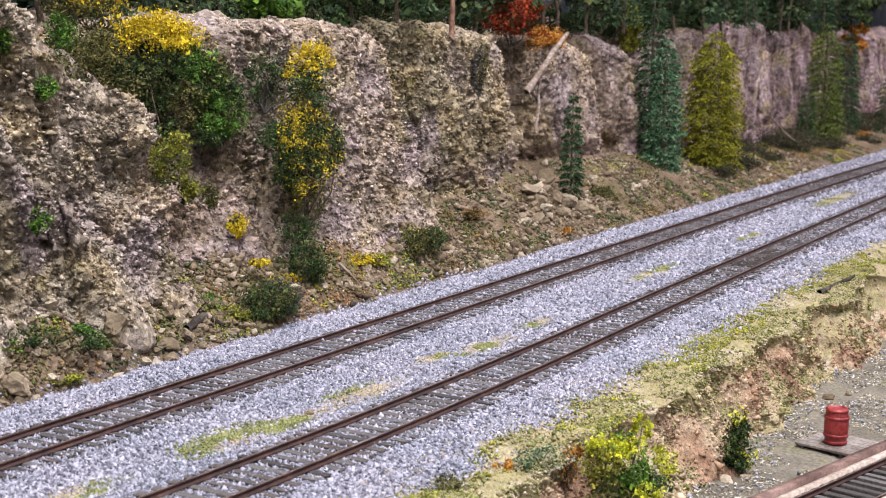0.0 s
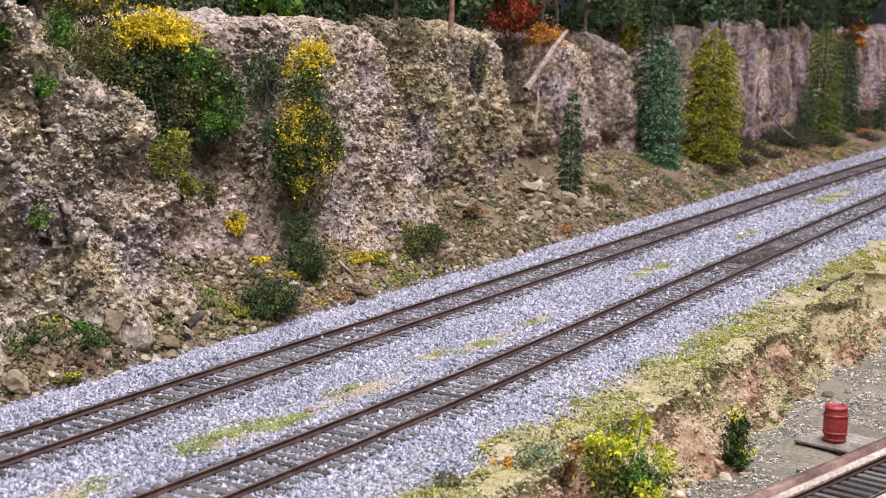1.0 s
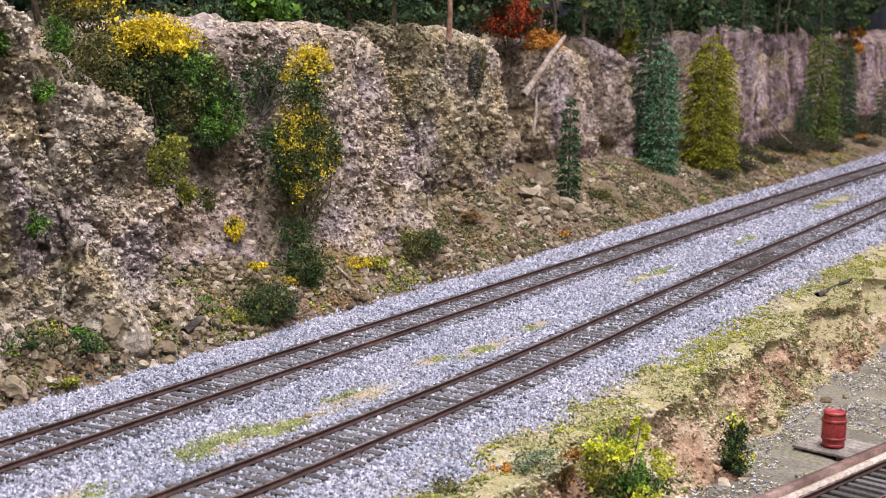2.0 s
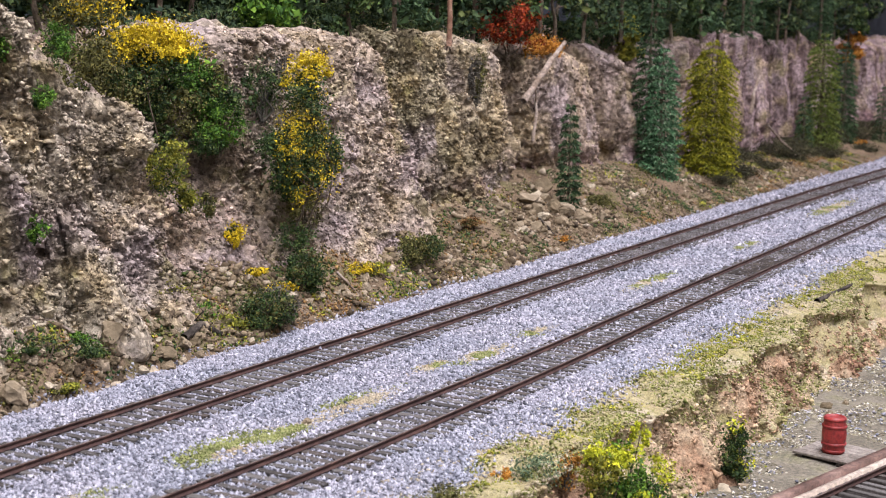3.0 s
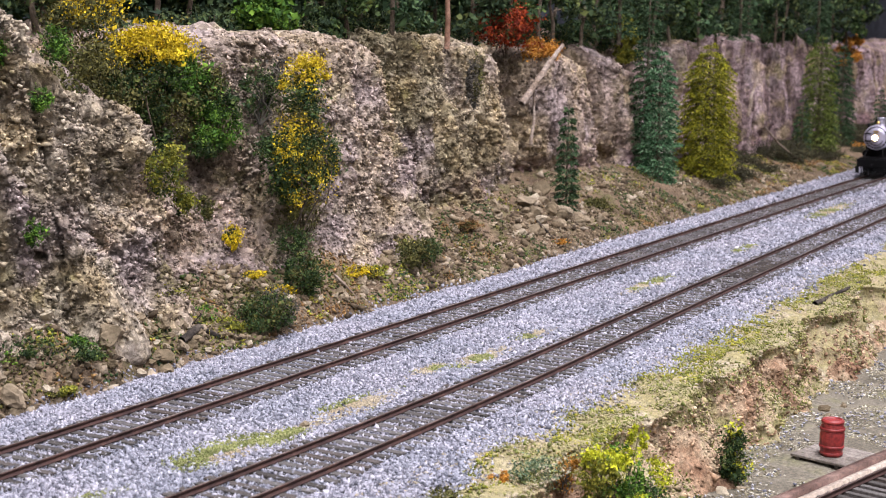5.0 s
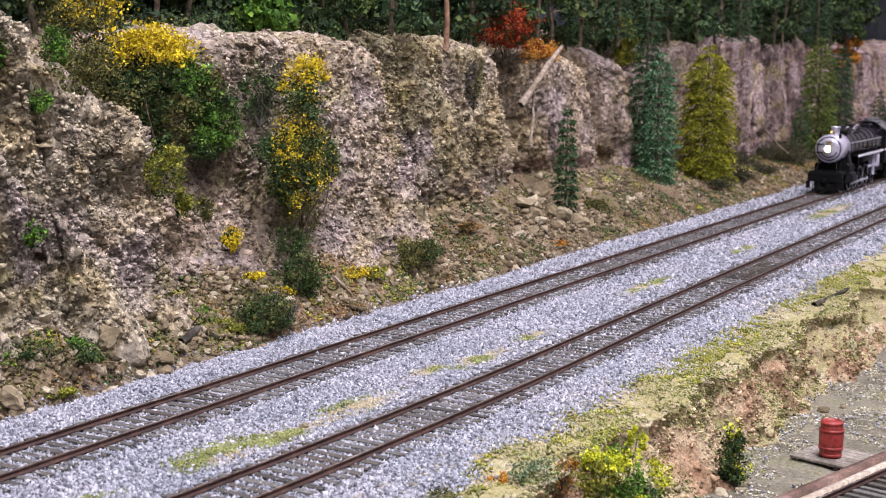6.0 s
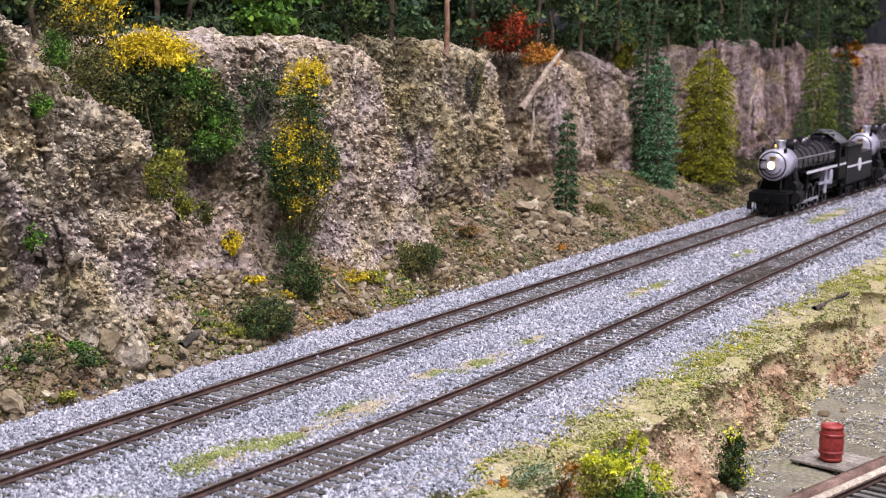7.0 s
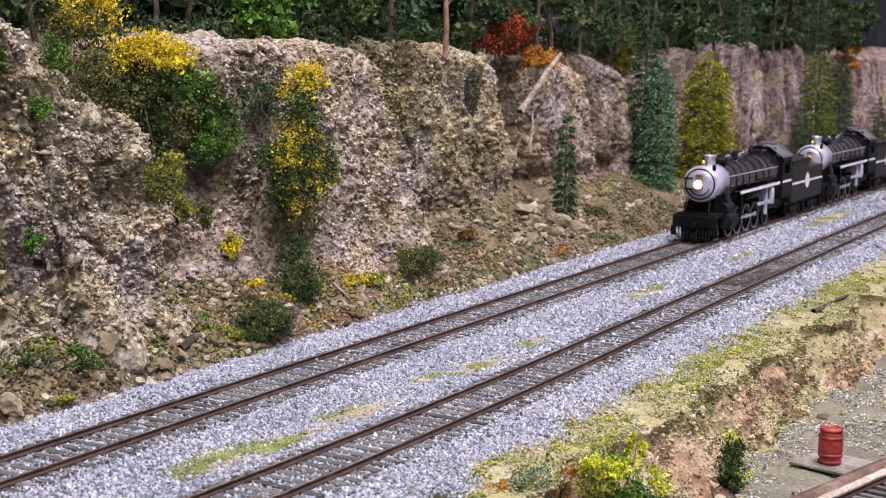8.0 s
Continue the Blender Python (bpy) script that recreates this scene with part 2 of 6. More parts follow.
material("needle_green", leaf_colour([(0, (0.03, 0.05, 0.012)), (0.5, (0.095, 0.135, 0.02)), (1, (0.22, 0.25, 0.05))]), 0.85)
material("leaf_brown", leaf_colour([(0, (0.12, 0.06, 0.025)), (0.5, (0.24, 0.13, 0.05)), (1, (0.36, 0.22, 0.09))]), 0.9)
material("leaf_blue", leaf_colour([(0, (0.06, 0.10, 0.06)), (0.5, (0.14, 0.20, 0.12)), (1, (0.26, 0.32, 0.18))]), 0.9)
material("grass_green", leaf_colour([(0, (0.12, 0.14, 0.045)), (0.5, (0.21, 0.235, 0.075)), (1, (0.35, 0.34, 0.17))], 9), 0.9)
material("grass_tuft", leaf_colour([(0, (0.13, 0.15, 0.04)), (0.35, (0.23, 0.25, 0.065)), (0.7, (0.33, 0.30, 0.14)), (1, (0.42, 0.36, 0.24))], 9), 0.9)

# ---- numeric noise for shaping the ground ----


def hash3(i, j, k, s):
    n = (i.astype(np.int64) * 73856093) ^ (j.astype(np.int64) * 19349663) ^ (k.astype(np.int64) * 83492791) ^ (s * 2654435761)
    n = (n ^ (n >> 13)) * 1274126177 & 0x7FFFFFFF
    n = (n ^ (n >> 16)) * 668265263 & 0x7FFFFFFF
    return ((n ^ (n >> 15)) & 0xFFFF) / 65535.0


def vnoise(p, size, seed=1):
    q = p / size
    f = np.floor(q)
    w = q - f
    w = w * w * (3 - 2 * w)
    i = f.astype(np.int64)
    out = 0
    for a in (0, 1):
        for b in (0, 1):
            for c in (0, 1):
                h = hash3(i[:, 0] + a, i[:, 1] + b, i[:, 2] + c, seed)
                out = out + h * (w[:, 0] if a else 1 - w[:, 0]) * (w[:, 1] if b else 1 - w[:, 1]) * (w[:, 2] if c else 1 - w[:, 2])
    return out * 2 - 1


def fbm(p, size, octaves=4, gain=0.5, seed=1):
    out, amp = 0, 1.0
    for o in range(octaves):
        out = out + amp * vnoise(p, size / 2 ** o, seed + o * 7)
        amp *= gain
    return out


def cells(p, size, seed=3):
    """Distance to the nearest of the jittered cell points, 0 at a point, and the cell's random value."""
    q = p / size
    i = np.floor(q).astype(np.int64)
    best, val = np.full(len(p), 9.0), np.zeros(len(p))
    for a in (-1, 0, 1):
        for b in (-1, 0, 1):
            for c in (-1, 0, 1):
                x, y, z = i[:, 0] + a, i[:, 1] + b, i[:, 2] + c
                d = np.stack([x + hash3(x, y, z, seed), y + hash3(x, y, z, seed + 1), z + hash3(x, y, z, seed + 2)], 1) - q
                d = (d * d).sum(1)
                near = d < best
                best[near] = d[near]
                val[near] = hash3(x, y, z, seed + 3)[near]
    return np.sqrt(best), val


# ---- mesh helpers ----
def mesh_np(name, verts, faces, mats, smooth=False, index=None):
    """An object from vertices in mm and an array of faces (all triangles or all quads)."""
    me = bpy.data.meshes.new(name)
    v, f = np.asarray(verts, float) * MM, np.asarray(faces, np.int32)
    me.vertices.add(len(v))
    me.vertices.foreach_set("co", v.ravel())
    n = f.shape[1]
    me.loops.add(f.size)
    me.loops.foreach_set("vertex_index", f.ravel())
    me.polygons.add(len(f))
    me.polygons.foreach_set("loop_start", np.arange(0, f.size, n, dtype=np.int32))
    me.polygons.foreach_set("loop_total", np.full(len(f), n, np.int32))
    if smooth:
        me.polygons.foreach_set("use_smooth", np.ones(len(f), bool))
    for m in (mats if isinstance(mats, (list, tuple)) else [mats]):
        me.materials.append(MATS[m])
    if index is not None:
        me.polygons.foreach_set("material_index", np.asarray(index, np.int32))
    me.update(calc_edges=True)
    me.validate()
    return me


def grid_faces(nu, nv):
    i = np.arange((nu - 1) * (nv - 1))
    a = (i // (nv - 1)) * nv + i % (nv - 1)
    return np.stack([a, a + nv, a + nv + 1, a + 1], 1)


def under(ob, parent):
    ob.parent = parent
    return ob


def holder(name, label, category, group="", kind="", m=None):
    e = new(name)
    e.empty_display_size = 0.01
    if m is not None:
        e.matrix_basis = m
    return tagged(e, label, category, group, kind)


def part(name, bm, mat, parent=None, label="", smooth=False, kind=""):
    """One bmesh in mm as one mesh object under a thing or a part."""
    me = bpy.data.meshes.new(name)
    bmesh.ops.scale(bm, vec=(MM, MM, MM), verts=bm.verts)
    if smooth:
        for f in bm.faces:
            f.smooth = True
    bm.to_mesh(me)
    bm.free()
    me.materials.append(MATS[mat])
    ob = new(name, me)
    if parent:
        ob.parent = parent
    return tagged(ob, label, kind=kind)


# ---- the plan: tracks ----
RAIL_TOP = 2.8
GAUGE = 16.5
TIE_STEP = 5.45


def track_a(x):
    k = max(0.0, x - 950) / 400.0
    return -4.0 * k * k if k < 1.2 else -5.76 - 9.6 * (k - 1.2)


B_X = (100, 240, 300, 350, 420, 480, 560, 690, 950, 1300, 1700, 2300)
B_Y = (-58, -64.2, -67.2, -69.2, -70.6, -71, -70, -69, -68.5, -70, -76, -90)


def track_b(x):
    s = 0.0
    for d in (-40, -20, 0, 20, 40):
        s += np.interp(x + d, B_X, B_Y)
    return s / 5


def track_c(x):
    return -158.5 - (x - 410) * 0.247


LOW = -28.0       # level of the lower yard
# ---- the plan: cliff, as stretches of (x, y at its foot, height of its top, lean) ----
CLIFF_1 = ((100, 72, 128, .14), (250, 68, 124, .14), (325, 63, 127, .10), (360, 58, 125, .06), (369, 68, 124, .05), (377, 58, 124, .04), (387, 58, 121, .04), (392, 62, 108, .06), (403, 60, 104, .06), (408, 61, 96.5, .05), (424, 61, 93, .04), (432, 65, 90, .03), (437, 73, 86, .03), (441, 92, 84, .1))
CLIFF_2 = ((444, 100, 96, .5), (456, 83, 108, .58), (476, 79, 112, .58), (500, 78, 115, .5), (518, 74, 115, .3), (534, 70, 115, .22), (552, 69, 115, .2), (590, 66, 114.5, .2), (624, 66, 113.5, .19), (641, 74, 111, .14), (646, 100, 109, .12), (649, 130, 109, .08))
CLIFF_3 = ((659, 138, 114, .06), (676, 116, 115, .1), (694, 101, 116, .12), (722, 89, 115, .13), (737, 91, 114, .12), (743, 103, 113, .1), (752, 101, 113, .1), (772, 90, 112, .12), (790, 90, 109, .12), (801, 98, 104, .1), (807, 124, 99, .1), (814, 138, 98, .06), (830, 122, 103, .1), (852, 104, 105, .1), (872, 97, 105, .1), (905, 95, 104, .1), (936, 97, 99, .1), (949, 106, 90, .1), (955, 126, 86, .1), (960, 138, 84, .1))
CLIFF_4 = ((968, 126, 94, .1), (984, 106, 103, .1), (1010, 102, 104, .1), (1034, 103, 95, .1), (1047, 112, 84, .1), (1054, 134, 76, .1), (1064, 142, 86, .1), (1084, 122, 102, .12), (1108, 114, 107, .12), (1126, 126, 108, .1), (1156, 112, 114, .1), (1205, 106, 114, .1), (1236, 112, 108, .1), (1246, 134, 104, .1))
CLIFF_5 = ((1258, 130, 112, .1), (1272, 110, 118, .1), (1325, 103, 120, .1), (1362, 106, 119, .1), (1378, 120, 112, .1), (1390, 142, 106, .1), (1440, 138, 108, .1), (1480, 122, 116, .1), (1560, 114, 119, .1), (1630, 116, 104, .1), (1660, 140, 92, .1), (1720, 136, 98, .1), (1800, 116, 108, .1), (2300, 116, 108, .1), (2700, 116, 108, .1))


def cliff_rows(step):
    """The cliff's foot line, smoothed and cut at even steps of its own length."""
    c = np.array(CLIFF_1 + CLIFF_2 + CLIFF_3 + CLIFF_4 + CLIFF_5, float)
    d = np.r_[0, np.cumsum(np.hypot(np.diff(c[:, 0]), np.diff(c[:, 1])))]
    fine = np.arange(0, d[-1], 0.5)
    p = np.stack([np.interp(fine, d, c[:, k]) for k in range(4)], 1)
    ker = np.hanning(15)
    ker /= ker.sum()
    for k in range(4):
        p[:, k] = np.convolve(np.pad(p[:, k], 7, mode="edge"), ker, "valid")
    at, s = [], 0.0
    while s < fine[-1]:
        at.append(s)
        s += step * (1.0 if np.interp(s, fine, p[:, 0]) < 700 else 1.6 if np.interp(s, fine, p[:, 0]) < 1000 else 3.6)
    return np.stack([np.interp(at, fine, p[:, k]) for k in range(4)], 1)


def foot_y(x):
    c = np.array(CLIFF_1 + CLIFF_2 + CLIFF_3 + CLIFF_4 + CLIFF_5, float)
    return np.interp(x, c[:, 0], c[:, 1])


def ground_z(x, y):
    """Height of the upper ground: roadbed, talus up to the cliff, verge down to the bank's edge."""
    x, y = np.asarray(x, float), np.asarray(y, float)
    p = np.stack([x, y, np.zeros_like(x)], 1)
    edge = 43 + 4 * vnoise(p, 30, 5) + 2 * vnoise(p, 9, 6)
    fy = foot_y(x)
    foot = np.interp(x, (0, 400, 470, 620, 680, 760, 900, 1050, 1150, 1400, 2300), (20, 21, 24, 22, 24, 30, 32, 26, 16, 16, 14))
    k = np.clip((y - edge) / np.maximum(fy + 4 - edge, 10), 0, 1.6)
    tal = -2.2 + (foot + 2.2) * np.where(k < 1, k ** 0.85, 1 + 0.3 * (k - 1))
    tal = tal + np.clip(k * 6, 0, 1) * (1.6 * fbm(p, 14, 4, .55, 11) + 1.0 * vnoise(p, 5, 31))
    shoulder = np.clip((y - 26) / 18, 0, 1)
    z = np.where(y > edge, np.maximum(tal, -2.6), -2.6 * shoulder)
    mid = -0.5 * np.exp(-((y + 35) / 12) ** 2)
    z = np.where(y < edge, z + mid, z)
    near = np.clip((-y - 92) / 14, 0, 1)
    z = np.where(y < -90, -1.2 * near + near * (1.5 * fbm(p, 12, 4, .5, 17) + 1.6 * vnoise(p, 22, 19)), z)
    lip = np.clip((-y - 112) / 24, 0, 1)
    return z - 1.0 * lip ** 2


# ---- loose pieces: stones, tufts ----
CUBE_V = np.array([(-1, -1, -1), (1, -1, -1), (1, 1, -1), (-1, 1, -1), (-1, -1, 1), (1, -1, 1), (1, 1, 1), (-1, 1, 1)], float)
CUBE_F = np.array([(0, 2, 1), (0, 3, 2), (4, 5, 6), (4, 6, 7), (0, 1, 5), (0, 5, 4), (1, 2, 6), (1, 6, 5), (2, 3, 7), (2, 7, 6), (3, 0, 4), (3, 4, 7)])


def turns(rng, n):
    q = rng.normal(size=(n, 4))
    q /= np.linalg.norm(q, axis=1)[:, None]
    w, x, y, z = q.T
    return np.stack([1 - 2 * (y * y + z * z), 2 * (x * y - z * w), 2 * (x * z + y * w), 2 * (x * y + z * w), 1 - 2 * (x * x + z * z), 2 * (y * z - x * w),
                     2 * (x * z - y * w), 2 * (y * z + x * w), 1 - 2 * (x * x + y * y)], 1).reshape(n, 3, 3)


def pebbles(centres, sizes, seed, flat=0.8):
    """Broken stones: a skewed block at each centre."""
    rng = np.random.default_rng(seed)
    n = len(centres)
    v = CUBE_V[None] * 0.5 + rng.uniform(-.22, .22, (n, 8, 3))
    v *= rng.uniform(.65, 1.2, (n, 1, 3))
    v = np.einsum("nij,nkj->nki", turns(rng, n), v) * np.asarray(sizes).reshape(n, 1, 1)
    v[:, :, 2] *= flat
    v += np.asarray(centres)[:, None]
    return v.reshape(-1, 3), (CUBE_F[None] + 8 * np.arange(n)[:, None, None]).reshape(-1, 3)


def chips(centres, sizes, seed, flat=0.6):
    """Sharp splinters of stone, eight-sided."""
    rng = np.random.default_rng(seed)
    n = len(centres)
    o = np.array([(1, 0, 0), (-1, 0, 0), (0, 1, 0), (0, -1, 0), (0, 0, 1), (0, 0, -1)], float) * .6
    v = (o[None] + rng.uniform(-.25, .25, (n, 6, 3))) * rng.uniform(.6, 1.3, (n, 1, 3))
    v = np.einsum("nij,nkj->nki", turns(rng, n), v) * np.asarray(sizes).reshape(n, 1, 1)
    v[:, :, 2] *= flat
    v += np.asarray(centres)[:, None]
    f = np.array([(0, 2, 4), (2, 1, 4), (1, 3, 4), (3, 0, 4), (2, 0, 5), (1, 2, 5), (3, 1, 5), (0, 3, 5)])
    return v.reshape(-1, 3), (f[None] + 6 * np.arange(n)[:, None, None]).reshape(-1, 3)


def tufts(centres, sizes, seed):
    """Small leafy clumps: an uneven three-sided pyramid at each centre."""
    rng = np.random.default_rng(seed)
    n = len(centres)
    tet = np.array([(1, 1, 1), (-1, -1, 1), (-1, 1, -1), (1, -1, -1)], float) * .5
    v = tet[None] + rng.uniform(-.35, .35, (n, 4, 3))
    v = np.einsum("nij,nkj->nki", turns(rng, n), v * rng.uniform(.5, 1.2, (n, 1, 3))) * np.asarray(sizes).reshape(n, 1, 1)
    v += np.asarray(centres)[:, None]
    f = np.array([(0, 1, 2), (0, 3, 1), (0, 2, 3), (1, 3, 2)])
    return v.reshape(-1, 3), (f[None] + 4 * np.arange(n)[:, None, None]).reshape(-1, 3)


def leaves(centres, sizes, seed):
    """Small folded leaves, one at each centre, turned every way."""
    rng = np.random.default_rng(seed)
    n = len(centres)
    leaf = np.array([(-.75, 0, 0), (0, -.48, .22), (.75, 0, 0), (0, .48, .22)], float)
    v = leaf[None] + rng.uniform(-.2, .2, (n, 4, 3))
    v = np.einsum("nij,nkj->nki", turns(rng, n), v * rng.uniform(.6, 1.25, (n, 1, 3))) * np.asarray(sizes).reshape(n, 1, 1)
    v += np.asarray(centres)[:, None]
    f = np.array([(0, 1, 2), (0, 2, 3)])
    return v.reshape(-1, 3), (f[None] + 4 * np.arange(n)[:, None, None]).reshape(-1, 3)


def sprigs(base, tip, width, seed):
    """Flat pointed leaves from base to tip, folded along the middle (two triangles each side)."""
    rng = np.random.default_rng(seed)
    n = len(base)
    d = tip - base
    up = rng.normal(size=(n, 3))
    s = np.cross(d, up)
    s /= np.linalg.norm(s, axis=1)[:, None] + 1e-9
    lift = np.cross(s, d)
    lift /= np.linalg.norm(lift, axis=1)[:, None] + 1e-9
    w = np.asarray(width).reshape(-1, 1)
    mid = base + d * .45
    v = np.stack([base, mid + s * w - lift * w * .4, tip, mid - s * w - lift * w * .4], 1)
    f = np.array([(0, 1, 2), (0, 2, 3)])
    return v.reshape(-1, 3), (f[None] + 4 * np.arange(n)[:, None, None]).reshape(-1, 3)


def join(pieces):
    V, Fc, o = [], [], 0
    for v, f in pieces:
        V.append(v)
        Fc.append(f + o)
        o += len(v)
    return np.concatenate(V), np.concatenate(Fc)


# ---- the setting ----
def build_ground():
    xs = np.r_[np.arange(200, 700, 2.0), np.arange(700, 1000, 3.2), np.arange(1000, 2660, 8)]
    ys = np.r_[np.arange(-123, -90, 1.6), np.arange(-90, 30, 5), np.arange(30, 112, 1.4), np.arange(112, 140, 5)]
    X, Y = np.meshgrid(xs, ys, indexing="ij")
    z = ground_z(X.ravel(), Y.ravel())
    v = np.stack([X.ravel(), Y.ravel(), z], 1)
    f = grid_faces(len(xs), len(ys))
    cen = v[f].mean(1)
    p = cen * (1, 1, 0)
    edge = 43 + 4 * vnoise(p, 30, 5) + 2 * vnoise(p, 9, 6)
    edge2 = -104 + 5 * vnoise(p, 26, 8) + 3 * vnoise(p, 8, 9)
    idx = np.where(cen[:, 1] > edge, 1, np.where(cen[:, 1] < edge2, 2, 0))
    return tagged(new("ground", mesh_np("ground", v, f, ["ballast_bed", "soil", "turf"], True, idx)),
                  "model railway ground with gravel roadbed, rubble slope and grassy verge", "ground", kind="structure")


def build_cliff():
    rows = cliff_rows(0.85)
    n = len(rows)
    tx, ty = np.gradient(rows[:, 0]), np.gradient(rows[:, 1])
    ln = np.hypot(tx, ty)
    nx, ny = ty / ln, -tx / ln        # out of the rock, towards the tracks
    levels, back = 112, 12
    V = np.zeros((n, levels + back, 3))
    base = 2.0
    for j in range(levels):
        t = j / (levels - 1)
        z = base + (rows[:, 2] - base) * t
        rise = z - 20
        rnd = np.clip((t - 0.945) / 0.055, 0, 1)
        off = 4.5 * (1 - np.sqrt(np.maximum(0, 1 - rnd ** 2)))
        V[:, j] = np.stack([rows[:, 0] - 0.30 * rise - nx * off * .6, rows[:, 1] + rows[:, 3] * rise - ny * off, z], 1)
    top = V[:, levels - 1].copy()
    for j in range(back):
        k = (j + 1) / back
        V[:, levels + j] = np.stack([top[:, 0] - nx * 6 * k, np.maximum(top[:, 1], 40) + 6 * k + 90 * k ** 2, np.where(rows[:, 0] < 436, top[:, 2] - 14 * np.clip(k * 3, 0, 1), top[:, 2] + (118 - top[:, 2]) * np.clip(k * 1.5 - .2, 0, 1) + 3 * k)], 1)
    flat = V.reshape(-1, 3)
    nrm = np.repeat(np.stack([nx, ny, np.zeros(n)], 1)[:, None], levels + back, 1)
    nrm[:, levels:] = (0, 0, 1)
    nrm = nrm.reshape(-1, 3)
    q = flat * (1, 1, 1)
    far = np.clip((flat[:, 0] - 900) / 250, 0, 1)
    warp0 = q + np.stack([6 * vnoise(q, 26, 141), np.zeros(len(q)), np.zeros(len(q))], 1)
    big = 4.2 * fbm(q * (1, 1, .35), 32, 3, .5, 21)
    gully = np.abs(fbm(q * (1, 1, .13), 40, 2, .4, 37))
    big = big - 6.5 * np.clip(1 - gully / .2, 0, 1) ** 1.4
    cleft = np.abs(fbm(warp0 * (1, 1, .2), 21, 2, .45, 131))
    big = big - 4.5 * np.clip(1 - cleft / .12, 0, 1) ** 1.2
    flute = 3.4 * fbm(q * (1, 1, .2), 12, 3, .55, 33) * (1 + .8 * far) + 6.0 * far * vnoise(q * (1, 1, .07), 11, 39)
    warp = q + np.stack([fbm(q, 9, 2, .5, 45), fbm(q, 9, 2, .5, 46), 1.4 * fbm(q, 14, 2, .5, 47)], 1) * 1.7
    # broken beds: flat slabs over slabs, each standing out by its own amount
    d0, r0 = cells(warp * (.8, .8, .6), 7.0, 49)
    d1, r1 = cells(warp * (.95, .95, 1.0), 3.4, 51)
    d2, r2 = cells(warp * (1, 1, 1.1), 1.8, 61)
    soft = np.clip(.55 + 1.2 * fbm(q, 24, 2, .5, 67), .25, 1.25)
    stones = 3.4 * (r0 - .5) + (3.4 * (r1 - .5) - .9 * d1) * soft + (1.6 * (r2 - .5) - .4 * d2) * (.5 + .5 * soft)
    # low on the nearer rocks the face crumbles into a finer, flatter foot
    low = np.clip(1 - (flat[:, 2] - 8) / 36, 0, 1) * np.clip((660 - flat[:, 0]) / 30, 0, 1)
    stones = stones * (1 - .55 * far) * (1 - .6 * low) + 8.0 * low ** 2
    big = big * (1 - .5 * low)
    fine = 0.4 * vnoise(q, 0.9, 71)
    # the foot is washed out under the set-back rocks
    under_cut = -6.0 * np.exp(-((flat[:, 2] - 33) / 8) ** 2) * np.clip((flat[:, 0] - 730) / 60, 0, 1) * (1 - far)
    # an overhanging shelf at the end of the first rock
    shelf = np.exp(-((flat[:, 0] - 408) / 17) ** 2) * (6.0 * np.exp(-((flat[:, 2] - 79) / 7) ** 2) - 9.0 * np.exp(-((flat[:, 2] - 60) / 8) ** 2))
    calm = np.where(np.arange(levels + back) >= levels, .6, 1.0)
    calm = np.tile(calm, n)
    disp = (big + flute) * np.clip(calm, .2, 1) + (stones + fine) * calm + under_cut + shelf * (calm > .9)
    flat += nrm * disp[:, None]
    rng = np.random.default_rng(3)
    V2 = flat.reshape(n, levels + back, 3)
    u, w = rng.integers(0, n - 1, 260000), rng.integers(4, levels + 3, 260000)
    c = V2[u, w] + (V2[u + 1, w + 1] - V2[u, w]) * rng.random((260000, 1))
    dense = vnoise(c * (1, 1, 1.5), 15, 181) + .5 * vnoise(c, 6, 183)
    keep = (dense > rng.uniform(-1.9, .6, len(c))) & (c[:, 0] > 300) & (c[:, 0] < 1050) & (c[:, 2] > 12) & (rng.random(len(c)) < np.where(c[:, 0] > 830, .2, .62))
    c = c[keep] + rng.normal(0, .25, (keep.sum(), 3))
    size = np.clip(rng.lognormal(.2, .45, len(c)), .6, 4.5)
    size *= np.where((c[:, 2] < 40) & (c[:, 0] < 640), .72, 1)
    big_one = size > 1.5
    v, f = join([chips(c[big_one], size[big_one], 4, .7), tufts(c[~big_one] + (0, -.2, 0), size[~big_one] * 1.15, 5)])
    tagged(new("cliff_chips", mesh_np("cliff_chips", v, f, "cliff_chip")), "broken ochre and grey stone chips set in the cliff", "stone", kind="stuff")
    return tagged(new("cliff", mesh_np("cliff", flat, grid_faces(n, levels + back), "cliff_rock", False)),
                  "ochre and grey plaster rock cliff with fluted weathered faces", "cliff", kind="structure")


